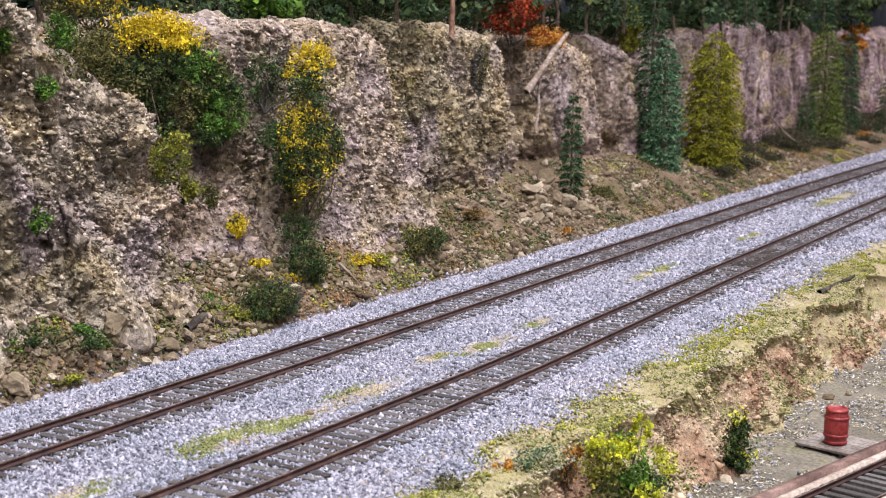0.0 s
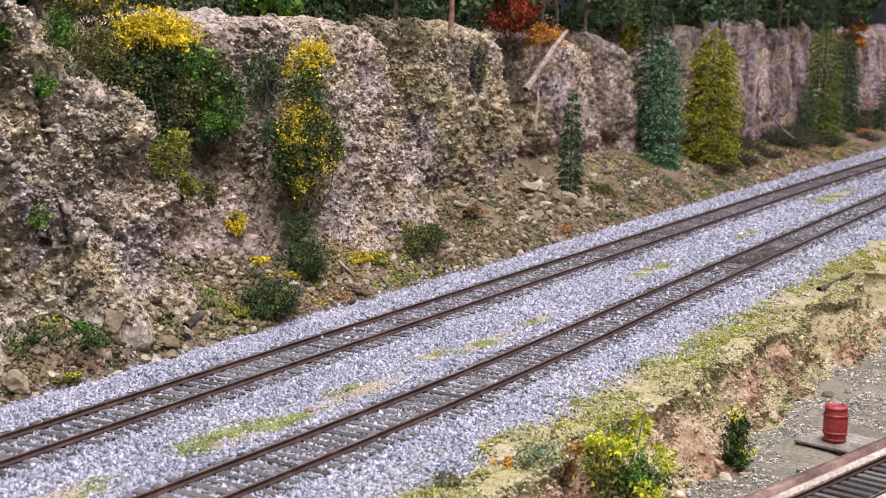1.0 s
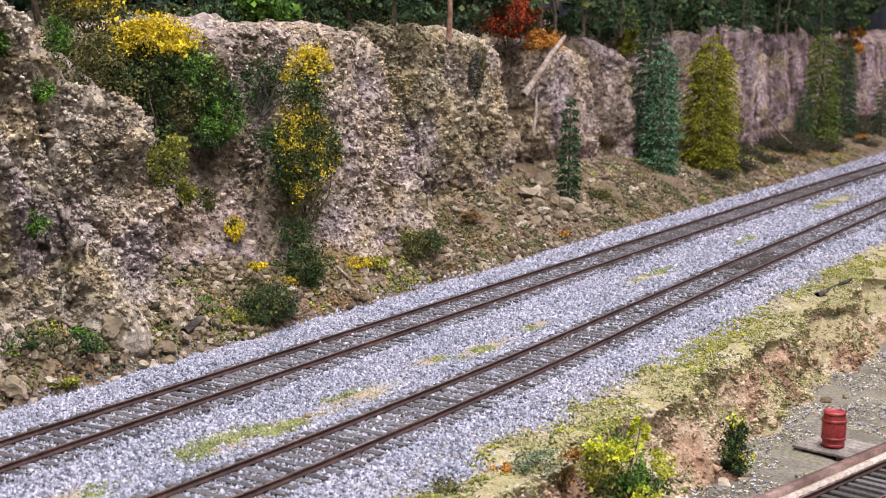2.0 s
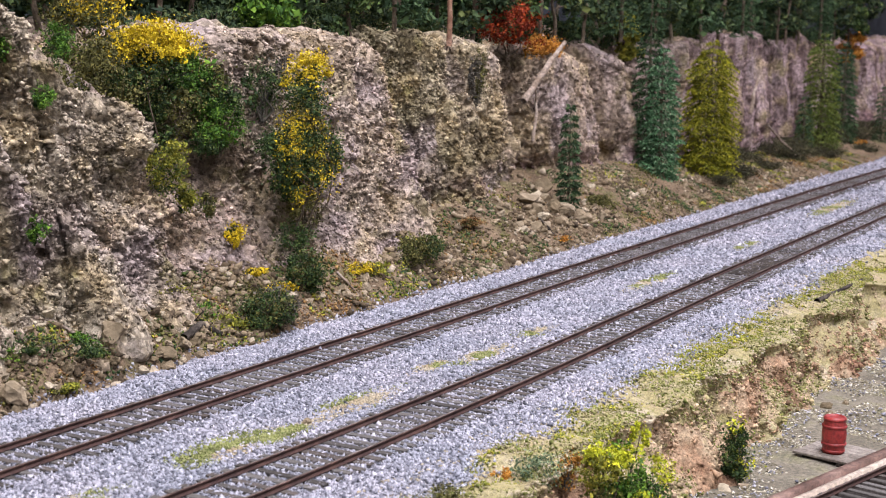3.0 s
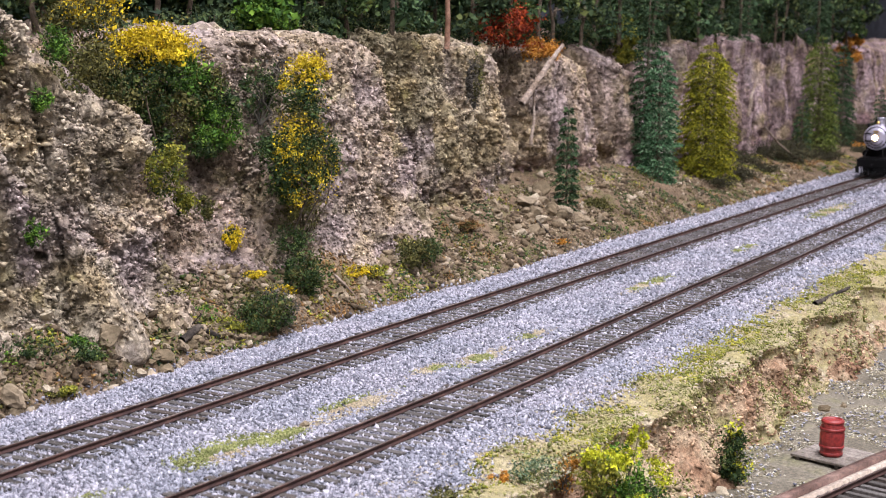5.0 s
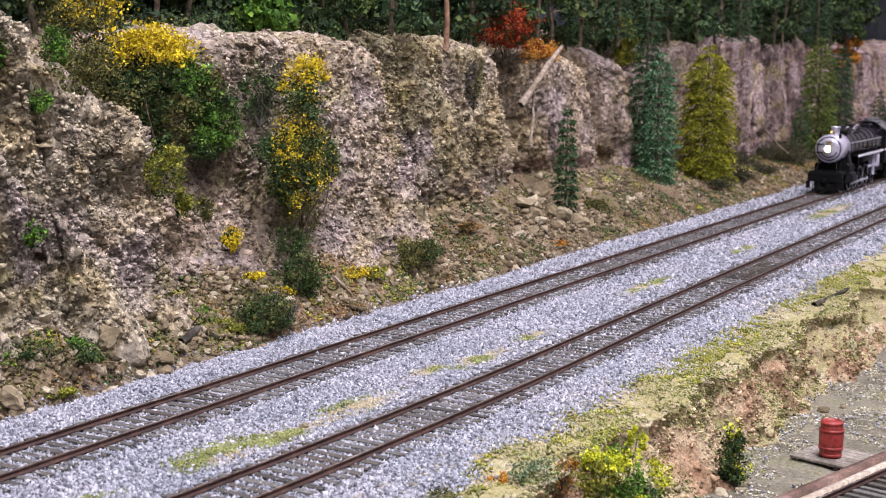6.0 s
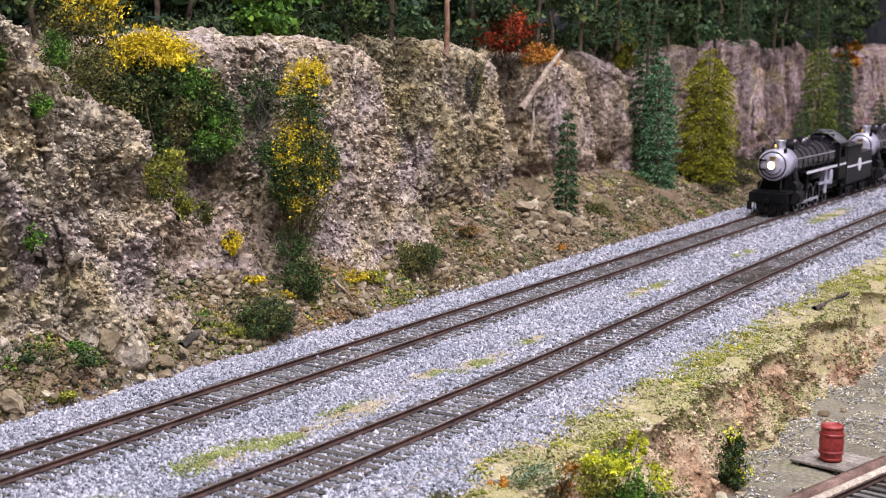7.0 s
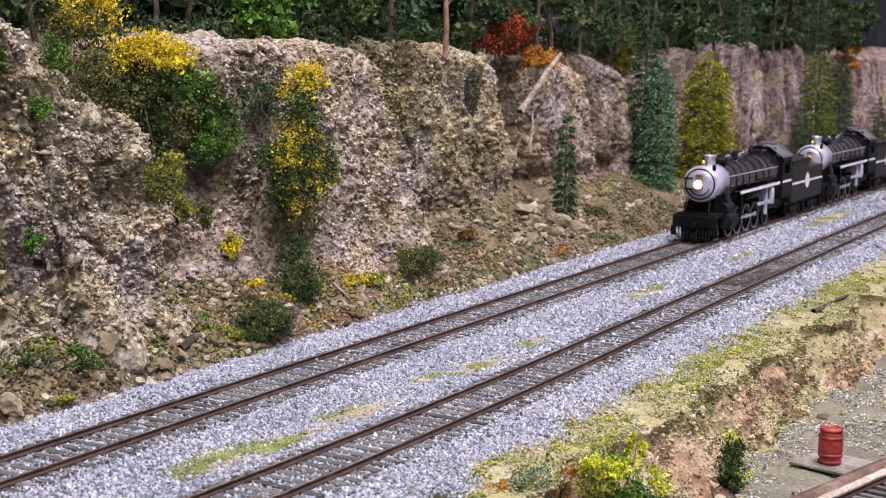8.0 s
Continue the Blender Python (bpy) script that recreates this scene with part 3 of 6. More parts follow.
def build_bank():
    """The cut earth face between the upper verge and the lower yard."""
    xs = np.r_[np.arange(150, 720, 1.3), np.arange(720, 1400, 6)]
    n, m = len(xs), 46
    V = np.zeros((n, m, 3))
    px = np.stack([xs, xs * 0, xs * 0], 1)
    edge = -126 - 3 * vnoise(px, 60, 81) - 5 * vnoise(px, 23, 83) - (xs - 450) * 0.02
    for j in range(m):
        t = j / (m - 1)
        top_z = ground_z(xs, edge + 8)
        if t < .2:
            k = t / .2
            y = edge + 8 - 8 * k
            z = top_z + .6 - .9 * k ** 2
        else:
            k = (t - .2) / .8
            y = edge + 1.3 * np.sin(np.clip(k / .3, 0, 1) * math.pi) - 15 * k ** 2.0
            z = top_z - .3 + (LOW - 2 - top_z + .3) * k
        V[:, j] = np.stack([xs, y, z], 1)
    flat = V.reshape(-1, 3)
    w = np.tile(np.clip((np.arange(m) / (m - 1) - .1) / .2, .15, 1), n)
    d, r = cells(flat, 4.0, 91)
    out = 5.4 * fbm(flat * (1, 1, .3), 19, 4, .6, 93) + 3.0 * fbm(flat * (1, 1, .12), 8, 3, .6, 94) + 1.6 * (0.6 - d) + .6 * vnoise(flat, 1.6, 95)
    flat[:, 1] -= out * w
    flat[:, 2] += .8 * vnoise(flat, 4, 97) * w
    f = grid_faces(n, m)
    cen = flat[f].mean(1)
    turfy = (cen[:, 2] > -6.5 + 4 * vnoise(cen, 9, 99)) | (vnoise(cen * (1, 1, .4), 14, 101) > np.where(cen[:, 0] > 492, .0, .45))
    rng = np.random.default_rng(4)
    c = flat[rng.integers(0, len(flat), 34000)]
    c = c[(c[:, 2] < -2.5) & (vnoise(c, 9, 187) > rng.uniform(-.8, .6, len(c)))]
    v, g = chips(c, np.minimum(rng.lognormal(-.05, .45, len(c)), 3.5), 5, .7)
    tagged(new("bank_crumbs", mesh_np("bank_crumbs", v, g, "bank_chip")), "reddish earth crumbs on the bank", "earth", kind="stuff")
    return tagged(new("earth_bank", mesh_np("earth_bank", flat, f[:, ::-1], ["bank_earth", "turf"], False, turfy.astype(int))),
                  "steep reddish earth bank with moss and grass on its lip", "bank", kind="structure")


def build_yard():
    xs, ys = np.arange(150, 1400, 5.0), np.arange(-420, -130, 5.0)
    X, Y = np.meshgrid(xs, ys, indexing="ij")
    v = np.stack([X.ravel(), Y.ravel(), X.ravel() * 0], 1)
    v[:, 2] = LOW + .7 * fbm(v, 18, 4, .6, 111)
    return tagged(new("yard_ground", mesh_np("yard_ground", v, grid_faces(len(xs), len(ys)), "yard_dirt", True)),
                  "lower yard of straw, gravel and moss", "ground", kind="structure")


build_ground()
build_cliff()
build_bank()
build_yard()


def box_bm(x0, x1, y0, y1, z0, z1, bevel=0.0):
    bm = bmesh.new()
    bmesh.ops.create_cube(bm, size=1, matrix=Matrix.Translation(((x0 + x1) / 2, (y0 + y1) / 2, (z0 + z1) / 2)) @ Matrix.Diagonal((x1 - x0, y1 - y0, z1 - z0, 1)))
    if bevel:
        bmesh.ops.bevel(bm, geom=list(bm.edges), offset=bevel, segments=1, affect="EDGES")
    return bm


material("hall_paint", two_scale((0.55, 0.55, 0.56), (0.6, 0.6, 0.6), (0.63, 0.62, 0.61), 900, 60), 0.9)
material("hall_floor", two_scale((0.10, 0.10, 0.11), (0.14, 0.14, 0.15), (0.18, 0.18, 0.18), 700, 30), 0.8)
material("sky_board", two_scale((0.012, 0.016, 0.022), (0.022, 0.028, 0.036), (0.045, 0.05, 0.062), 90, 14), 0.95)
for nm, bb in (("wall_north", (-3000, 4000, 2400, 2500, -1200, 1650)), ("wall_south", (-3000, 4000, -3100, -3000, -1200, 1650)),
               ("wall_west", (-3100, -3000, -3100, 2500, -1200, 1650)), ("wall_east", (4000, 4100, -3100, 2500, -1200, 1650))):
    tagged(part(nm, box_bm(*bb), "hall_paint"), "plain pale hall wall", "wall", kind="structure")
tagged(part("ceiling", box_bm(-3100, 4100, -3100, 2500, 1650, 1750), "hall_paint"), "plain pale hall ceiling", "ceiling", kind="structure")
tagged(part("floor", box_bm(-3100, 4100, -3100, 2500, -1300, -1200), "hall_floor"), "dark grey hall floor", "floor", kind="structure")
tagged(part("layout_base", box_bm(-250, 3600, -430, 450, -62, -36), "bark"), "wooden baseboard under the model railway", "baseboard", kind="structure")
tagged(part("backdrop", box_bm(-240, 3590, 430, 440, -36, 560), "sky_board"), "painted slate blue sky board behind the trees", "backdrop", kind="structure")


def table_leg(x, y):
    return tagged(part("table_leg", box_bm(x - 30, x + 30, y - 30, y + 30, -1200, -62, 3), "bark"), "square wooden leg under the layout", "table leg", "layout legs")


for tx in (-200, 1050, 2300, 3550):
    for ty in (-380, 400):
        table_leg(tx, ty)


# ---- tracks ----
RAIL_SHAPE = ((-.78, 0), (.78, 0), (.78, .22), (.2, .4), (.2, 1.2), (.36, 1.3), (.36, 1.75), (-.36, 1.75), (-.36, 1.3), (-.2, 1.2), (-.2, .4), (-.78, .22))


def rail(name, line, side, z0, x0, x1, parent):
    xs = np.arange(x0, x1, 12.0)
    yy = np.array([line(x) for x in xs])
    sl = np.gradient(yy, xs)
    ln = np.hypot(1, sl)
    k = len(RAIL_SHAPE)
    V = np.zeros((len(xs), k, 3))
    for j, (a, h) in enumerate(RAIL_SHAPE):
        o = side * GAUGE / 2 + a + .36 * side
        V[:, j] = np.stack([xs - sl / ln * o, yy + o / ln, np.full(len(xs), z0 + h)], 1)
    f, idx = [], []
    for i in range(len(xs) - 1):
        for j in range(k):
            f.append((i * k + j, (i + 1) * k + j, (i + 1) * k + (j + 1) % k, i * k + (j + 1) % k))
            idx.append(1 if j == 6 else 0)
    return under(new(name, mesh_np(name, V.reshape(-1, 3), np.array(f)[:, ::-1], ["rail_rust", "rail_head"], False, idx)), parent)


def tie_mesh(seed):
    rnd = random.Random(seed)
    bm = box_bm(-1.32, 1.32, -15 + rnd.uniform(-.5, .5), 15 + rnd.uniform(-.5, .5), -1.2, 0, .18)
    for v in bm.verts:
        v.co += Vector((rnd.uniform(-.12, .12), rnd.uniform(-.3, .3), rnd.uniform(-.08, .08)))
    me = bpy.data.meshes.new("tie")
    bmesh.ops.scale(bm, vec=(MM,) * 3, verts=bm.verts)
    bm.to_mesh(me)
    bm.free()
    me.materials.append(MATS["tie_wood"])
    return me


TIE_MESHES = [tie_mesh(s) for s in range(9)]


def build_track(name, line, z0, x0, x1, label, seed, skip=()):
    rnd = random.Random(seed)
    tr = holder(name, label, "railway track", "railway tracks")
    for side in (1, -1):
        rail("rail", line, side, z0 - 1.75, x0, x1, tr)
    x = x0 + 4
    while x < min(x1, 1700) - 2:
        step = TIE_STEP + rnd.uniform(-.5, .5)
        slope = line(x + 3) - line(x - 3)
        t = new("tie", rnd.choice(TIE_MESHES))
        t.matrix_basis = Matrix.Translation(Vector((x, line(x) + rnd.uniform(-.6, .6), z0 - 1.75 + rnd.uniform(-.2, 0))) * MM) @ Euler((0, 0, math.atan(slope / 6) + rnd.uniform(-.035, .035))).to_matrix().to_4x4()
        t.parent = tr
        x += step
    if x < x1 - 10:
        rest = bmesh.new()
        while x < x1 - 4:
            bmesh.ops.create_cube(rest, size=1, matrix=Matrix.Translation((x, line(x), z0 - 2.35)) @ Matrix.Diagonal((2.3, 30, 1.2, 1)))
            x += TIE_STEP
        part("far_ties", rest, "tie_wood", tr, kind="stuff")
    return tr


track_far = build_track("railway_track", track_a, RAIL_TOP, 130, 2640, "rusty rails on weathered grey wooden ties in gravel", 1)
track_near = build_track("railway_track", track_b, RAIL_TOP, 130, 2300, "rusty rails on worn grey ties beside the grassy verge", 2)


def scatter(rng, n, x0, x1, y0, y1):
    return rng.uniform(x0, x1, n), rng.uniform(y0, y1, n)


BARE = ((328, -38, 26, 7), (258, -37, 22, 6), (390, -42, 24, 7), (474, -44, 20, 6), (524, -42, 14, 5), (661, -37, 34, 5), (818, -38, 24, 4), (1042, -31, 60, 6), (350, -44, 20, 4), (446, -37, 14, 4))


def bareness(x, y):
    """1 where the sandy, grassy patches show through the gravel."""
    p = np.stack([x, y, x * 0], 1)
    out = np.zeros(len(x))
    for cx, cy, rx, ry in BARE:
        d = ((x - cx) / rx) ** 2 + ((y - cy) / ry) ** 2
        out = np.maximum(out, np.exp(-d * 1.3))
    return out + .35 * vnoise(p, 5, 121) * (out > .1)


def build_ballast():
    rng = np.random.default_rng(5)
    pts, sizes, oil = [], [], []
    for x0, x1, per, s in ((200, 480, 2.6, .68), (480, 650, 1.8, .8), (650, 1000, .8, .95), (1000, 1700, .24, 1.15)):
        n = int((x1 - x0) * 170 * per)
        x, y = scatter(rng, n, x0, x1, -118, 52)
        p = np.stack([x, y, x * 0], 1)
        edge = 43 + 4 * vnoise(p, 30, 5) + 2 * vnoise(p, 9, 6) + rng.normal(0, 1.5, n)
        edge2 = -104 + 5 * vnoise(p, 26, 8) + 3 * vnoise(p, 8, 9) - rng.exponential(2.0, n)
        keep = (y < edge) & (y > edge2) & (x > 215 + .75 * (y + 60)) & (bareness(x, y) < .5 + rng.normal(0, .2, n))
        x, y = x[keep], y[keep]
        z = ground_z(x, y)
        yb = np.array([track_b(a) for a in np.arange(100, 1720, 5.0)])
        da = np.abs(y - np.array([0 if a < 950 else track_a(a) for a in x]))
        db = np.abs(y - np.interp(x, np.arange(100, 1720, 5.0), yb))
        on = np.minimum(da, db) < 15.0
        inside = np.minimum(da, db) < 7.0
        pts.append(np.stack([x, y, z + rng.uniform(-.2, .45, len(x)) + np.where(on, .18, 0)], 1))
        sizes.append(rng.lognormal(0, .25, len(x)) * s * np.where(on, .85, 1))
        oil.append(((da < 8) & (x > 690 + rng.normal(0, 60, len(x)))) | ((db < 8) & (np.abs(x - 760) < 90) & (rng.random(len(x)) < .6)) | (inside & (rng.random(len(x)) < .12)))
    P, S, oil = np.concatenate(pts), np.concatenate(sizes), np.concatenate(oil)
    for nm, k, mt, lb in (("ballast", ~oil, "ballast_stone", "pale blue-grey crushed stone ballast"), ("oily_ballast", oil, "stained_stone", "brown oil-stained ballast between the rails")):
        half = np.random.default_rng(6).random(k.sum()) < .35
        v, f = join([chips(P[k][half], S[k][half] * 1.15, 6, .85), tufts(P[k][~half], S[k][~half] * 1.25, 7)])
        tagged(new(nm, mesh_np(nm, v, f, mt)), lb, "gravel", kind="stuff")


material("sand_patch", two_scale((0.33, 0.27, 0.17), (0.42, 0.36, 0.25), (0.47, 0.42, 0.32), 12, 1.2), 0.95)


def build_patches():
    """Sand and short grass in the bare spots between the tracks."""
    rng = np.random.default_rng(7)
    P, G = [], []
    for cx, cy, rx, ry in BARE:
        n = int(rx * ry * 13)
        x, y = rng.normal(cx, rx * .55, n), rng.normal(cy, ry * .6, n)
        P.append(np.stack([x, y], 1))
    P = np.concatenate(P)
    z = ground_z(P[:, 0], P[:, 1])
    p3 = np.stack([P[:, 0], P[:, 1], z + .3], 1)
    keep = bareness(P[:, 0], P[:, 1]) > .14
    p3 = p3[keep]
    grass = vnoise(p3, 11, 131) > .12
    s0 = p3[~grass]
    v, f = chips(s0, rng.uniform(.4, .9, len(s0)), 8, .6)
    tagged(new("sand", mesh_np("sand", v, f, "sand_patch")), "fine tan sand between the tracks", "sand", kind="stuff")
    g = p3[grass]
    g = np.repeat(g, 2, 0) + rng.normal(0, .9, (len(g) * 2, 3)) * (1, 1, .15)
    v, f = tufts(g, rng.lognormal(-.75, .3, len(g)), 9)
    tagged(new("short_grass", mesh_np("short_grass", v, f, "grass_green")), "short yellow-green grass in the gravel", "grass", kind="stuff")


def build_verge_grass():
    rng = np.random.default_rng(10)
    x, y = scatter(rng, 52000, 260, 900, -136, -94)
    x = 260 + (x - 260) ** 1.25 / (640 ** .25)
    p = np.stack([x, y, x * 0], 1)
    edge2 = -102 + 5 * vnoise(p, 26, 8) + 3 * vnoise(p, 8, 9)
    keep = (y < edge2 + rng.normal(0, 1.5, len(x))) & (fbm(p, 15, 3, .6, 141) > -.12 + rng.normal(0, .15, len(x))) & (y > -126)
    p = p[keep]
    p[:, 2] = ground_z(p[:, 0], p[:, 1]) + .1
    v, f = tufts(p + rng.normal(0, .3, p.shape), rng.lognormal(-.65, .35, len(p)), 11)
    tagged(new("verge_grass", mesh_np("verge_grass", v, f, "grass_tuft")), "mossy yellow-green turf on the verge", "grass", kind="stuff")
    x, y = scatter(rng, 30000, 280, 800, -134, -98)
    p = np.stack([x, y, x * 0], 1)
    p = p[(fbm(p, 19, 3, .6, 145) > .33 + rng.normal(0, .1, len(x))) & (y > -127) & (y < -103)]
    p[:, 2] = ground_z(p[:, 0], p[:, 1]) + .4
    v, f = tufts(p, rng.lognormal(-.6, .3, len(p)), 13)
    tagged(new("lime_moss", mesh_np("lime_moss", v, f, "leaf_lime")), "bright lime green moss on the verge", "moss", kind="stuff")
    # crumbs of earth and straw over the verge and the edge of the gravel
    x, y = scatter(rng, 9000, 260, 800, -128, -92)
    v, f = chips(np.stack([x, y, ground_z(x, y) + .1], 1), rng.lognormal(-.35, .4, len(x)), 12)
    tagged(new("crumbs", mesh_np("crumbs", v, f, "sand_patch")), "tan earth crumbs on the verge", "earth", kind="stuff")


def build_rubble():
    rng = np.random.default_rng(13)
    x, y = scatter(rng, 48000, 260, 1300, 38, 108)
    x = 260 + (x - 260) ** 1.2 / 1040 ** .2
    p = np.stack([x, y, x * 0], 1)
    edge = 43 + 4 * vnoise(p, 30, 5) + 2 * vnoise(p, 9, 6)
    many = .2 + fbm(p, 30, 3, .6, 151) + .4 * (x < 430) - .45 * (x > 840) + .3 * np.exp(-((x - 760) / 80) ** 2)
    keep = (y > edge - 1) & (y < foot_y(x) + 3) & (many > rng.uniform(-.7, .9, len(x)))
    x, y = x[keep], y[keep]
    s = rng.lognormal(.12, .55, len(x))
    s = np.minimum(s, 4.5)
    v, f = chips(np.stack([x, y, ground_z(x, y) + s * .15], 1), s * 1.15, 14, .8)
    tagged(new("rubble", mesh_np("rubble", v, f, "rubble")), "brown broken rock rubble on the slope", "rubble", kind="stuff")


def rock_mesh(seed):
    rnd = random.Random(seed)
    bm = bmesh.new()
    bmesh.ops.create_icosphere(bm, subdivisions=3, radius=1)
    off = Vector((seed * 3.1, seed * 1.7, seed * .9))
    cuts = [(Vector((rnd.gauss(0, 1), rnd.gauss(0, 1), rnd.gauss(0, .8))).normalized(), rnd.uniform(.45, .78)) for _ in range(13)]
    for v in bm.verts:
        for n, d in cuts:
            k = v.co.dot(n) - d
            if k > 0:
                v.co -= n * k * .85
        v.co *= 1 + .22 * noise.noise(v.co * 1.7 + off) + .16 * noise.noise(v.co * 4.0 + off) + .1 * noise.noise(v.co * 8.5 + off)
        v.co.z *= .8
    me = bpy.data.meshes.new("rock")
    bmesh.ops.scale(bm, vec=(MM,) * 3, verts=bm.verts)
    bm.to_mesh(me)
    bm.free()
    me.materials.append(MATS["loose_rock"])
    return me


ROCKS = [rock_mesh(s) for s in range(8)]


def put_rock(x, y, size, seed, label="tan fallen rock lying on the rubble slope", sink=.25):
    rnd = random.Random(seed)
    ob = tagged(new("rock", ROCKS[seed % 8]), label, "rock", "fallen rocks")
    z = float(ground_z([x], [y])[0])
    ob.matrix_basis = Matrix.Translation(Vector((x, y, z + size * (.5 - sink))) * MM) @ Euler((rnd.uniform(-.5, .5), rnd.uniform(-.5, .5), rnd.uniform(0, 6.3))).to_matrix().to_4x4() @ Matrix.Diagonal((size * rnd.uniform(.8, 1.2), size * rnd.uniform(.8, 1.2), size * rnd.uniform(.7, 1), 1))
    return ob


build_ballast()
build_patches()
build_verge_grass()
build_rubble()
for n, (x, y, s) in enumerate(((379, 51, 7.4), (318, 50, 5), (328, 47, 5.2), (402, 46, 4.2), (414, 47, 4), (398, 41, 3), (352, 46, 3), (347, 55, 3.4), (360, 62, 3.6), (413, 55, 3.6), (395, 56, 3))):
    put_rock(x, y, s, n, "large pale tan boulder at the foot of the slope" if s > 3.9 else "tan fallen rock lying on the rubble slope", .1)
put_rock(358.6, -43.5, 2.0, 7, "small white stone lying in the gravel", 0)
for n, (x, y, s) in enumerate(((768, 78, 7), (782, 74, 6), (792, 80, 8), (776, 66, 6), (760, 70, 5.5), (800, 70, 5), (788, 62, 5.5), (770, 58, 5), (806, 84, 6.5), (752, 60, 4.5), (796, 58, 4.6), (814, 66, 5))):
    put_rock(x, y, s, 60 + n, "large broken block in the rock fall below the cliff", .15)
rng0 = random.Random(21)
for n in range(260):
    if n < 70 or n >= 150 and n < 230:
        x, y, s = rng0.uniform(300, 450), rng0.uniform(44, 64), rng0.uniform(1.4, 3.2)
    elif n < 95:
        x, y, s = rng0.uniform(500, 600), rng0.uniform(46, 62), rng0.uniform(1.4, 3.6)
    elif n < 130 or n >= 230:
        x, y, s = rng0.uniform(720, 830), rng0.uniform(55, 88), rng0.uniform(2, 4.8)
    else:
        x, y, s = rng0.uniform(830, 1200), rng0.uniform(52, 85), rng0.uniform(1.8, 4)
    put_rock(x, y, s, n + 20)


# ---- plants ----
def limb(points, radii, sides=6):
    """A tapered bent stem through the given points, as vertices and quads."""
    V, Fc = [], []
    pts = [Vector(p) for p in points]
    for i, p in enumerate(pts):
        d = (pts[min(i + 1, len(pts) - 1)] - pts[max(i - 1, 0)]).normalized()
        a = d.orthogonal().normalized()
        b = d.cross(a)
        for k in range(sides):
            w = 2 * math.pi * k / sides
            V.append(p + (a * math.cos(w) + b * math.sin(w)) * radii[i])
    for i in range(len(pts) - 1):
        for k in range(sides):
            Fc.append((i * sides + k, i * sides + (k + 1) % sides, (i + 1) * sides + (k + 1) % sides, (i + 1) * sides + k))
    return np.array([tuple(v) for v in V]), np.array(Fc)


def bent(p, q, rnd, n=5, wob=.08):
    p, q = Vector(p), Vector(q)
    ln = (q - p).length
    out = []
    for i in range(n):
        k = i / (n - 1)
        w = wob * ln * (0 if i == 0 else 1)
        out.append(p.lerp(q, k) + Vector((rnd.gauss(0, w), rnd.gauss(0, w), rnd.gauss(0, w * .6))))
    return out


def clump_points(rng, n, c, r, gap=.05, clump=.35):
    """Points filling an ellipsoid, denser near its skin, broken up into clumps."""
    d = rng.normal(size=(n * 2, 3))
    d /= np.linalg.norm(d, axis=1)[:, None]
    rad = rng.uniform(.35, 1.0, (n * 2, 1)) ** .6
    p = d * rad * np.asarray(r) + np.asarray(c)
    sz = max(2.5, clump * min(r))
    keep = (vnoise(p, sz, 161) + .7 * vnoise(p, sz * .5, 163)) > gap - .12
    bulge = 1 + .42 * vnoise(p, sz * 1.5, 165) + .15 * rng.normal(size=len(p))
    p = (p - np.asarray(c)) * bulge[:, None] + np.asarray(c)
    return p[keep][:n]


def bush(name, label, category, blobs, foot, seed, stems=5, group="", stem_mat="bark", stem_r=.6):
    """blobs: (x, y, z, rx, ry, rz, material, number, tuft size, part name) in mm from the foot."""
    rng, rnd = np.random.default_rng(seed), random.Random(seed)
    th = holder(name, label, category, group, m=Matrix.Translation(Vector(foot) * MM))
    by = {}
    for x, y, z, rx, ry, rz, mat, n, s, pn in blobs:
        rx, ry, rz = rx * 1.14, ry * 1.1, rz * 1.08
        n = int(n * (4.0 if "yellow" in mat else 3.0))
        lumps = 11 if min(rx, ry, rz) > 4 else 5
        pts = [clump_points(rng, int(n * .3), (x, y, z), (rx, ry, rz))]
        for k in range(lumps):
            d = rng.normal(size=3)
            d *= rng.uniform(.4, .9) / np.linalg.norm(d)
            w = rng.uniform(.22, .42)
            pts.append(clump_points(rng, int(n * .7 / lumps), (x + d[0] * rx, y + d[1] * ry, z + d[2] * rz), (rx * w, ry * w * 1.2, rz * w)))
        p = np.concatenate(pts)
        by.setdefault((mat, pn), []).append(leaves(p, rng.lognormal(0, .35, len(p)) * s * .46, seed + len(by)))
    for (mat, pn), pieces in by.items():
        v, f = join(pieces)
        under(new(pn, mesh_np(pn, v, f, mat)), th)
    if stems:
        pieces = []
        for k in range(stems):
            b = blobs[k % len(blobs)]
            tip = (b[0] + rnd.uniform(-.6, .6) * b[3], b[1] + rnd.uniform(-.6, .6) * b[4], b[2] + rnd.uniform(-.2, .7) * b[5])
            pieces.append(limb(bent((rnd.uniform(-.8, .8), rnd.uniform(-.8, .8), -1.5), tip, rnd), [stem_r, stem_r * .8, stem_r * .6, stem_r * .4, stem_r * .2], 5))
        v, f = join(pieces)
        under(new("stem", mesh_np("stem", v, f, stem_mat, True)), th)
    return th


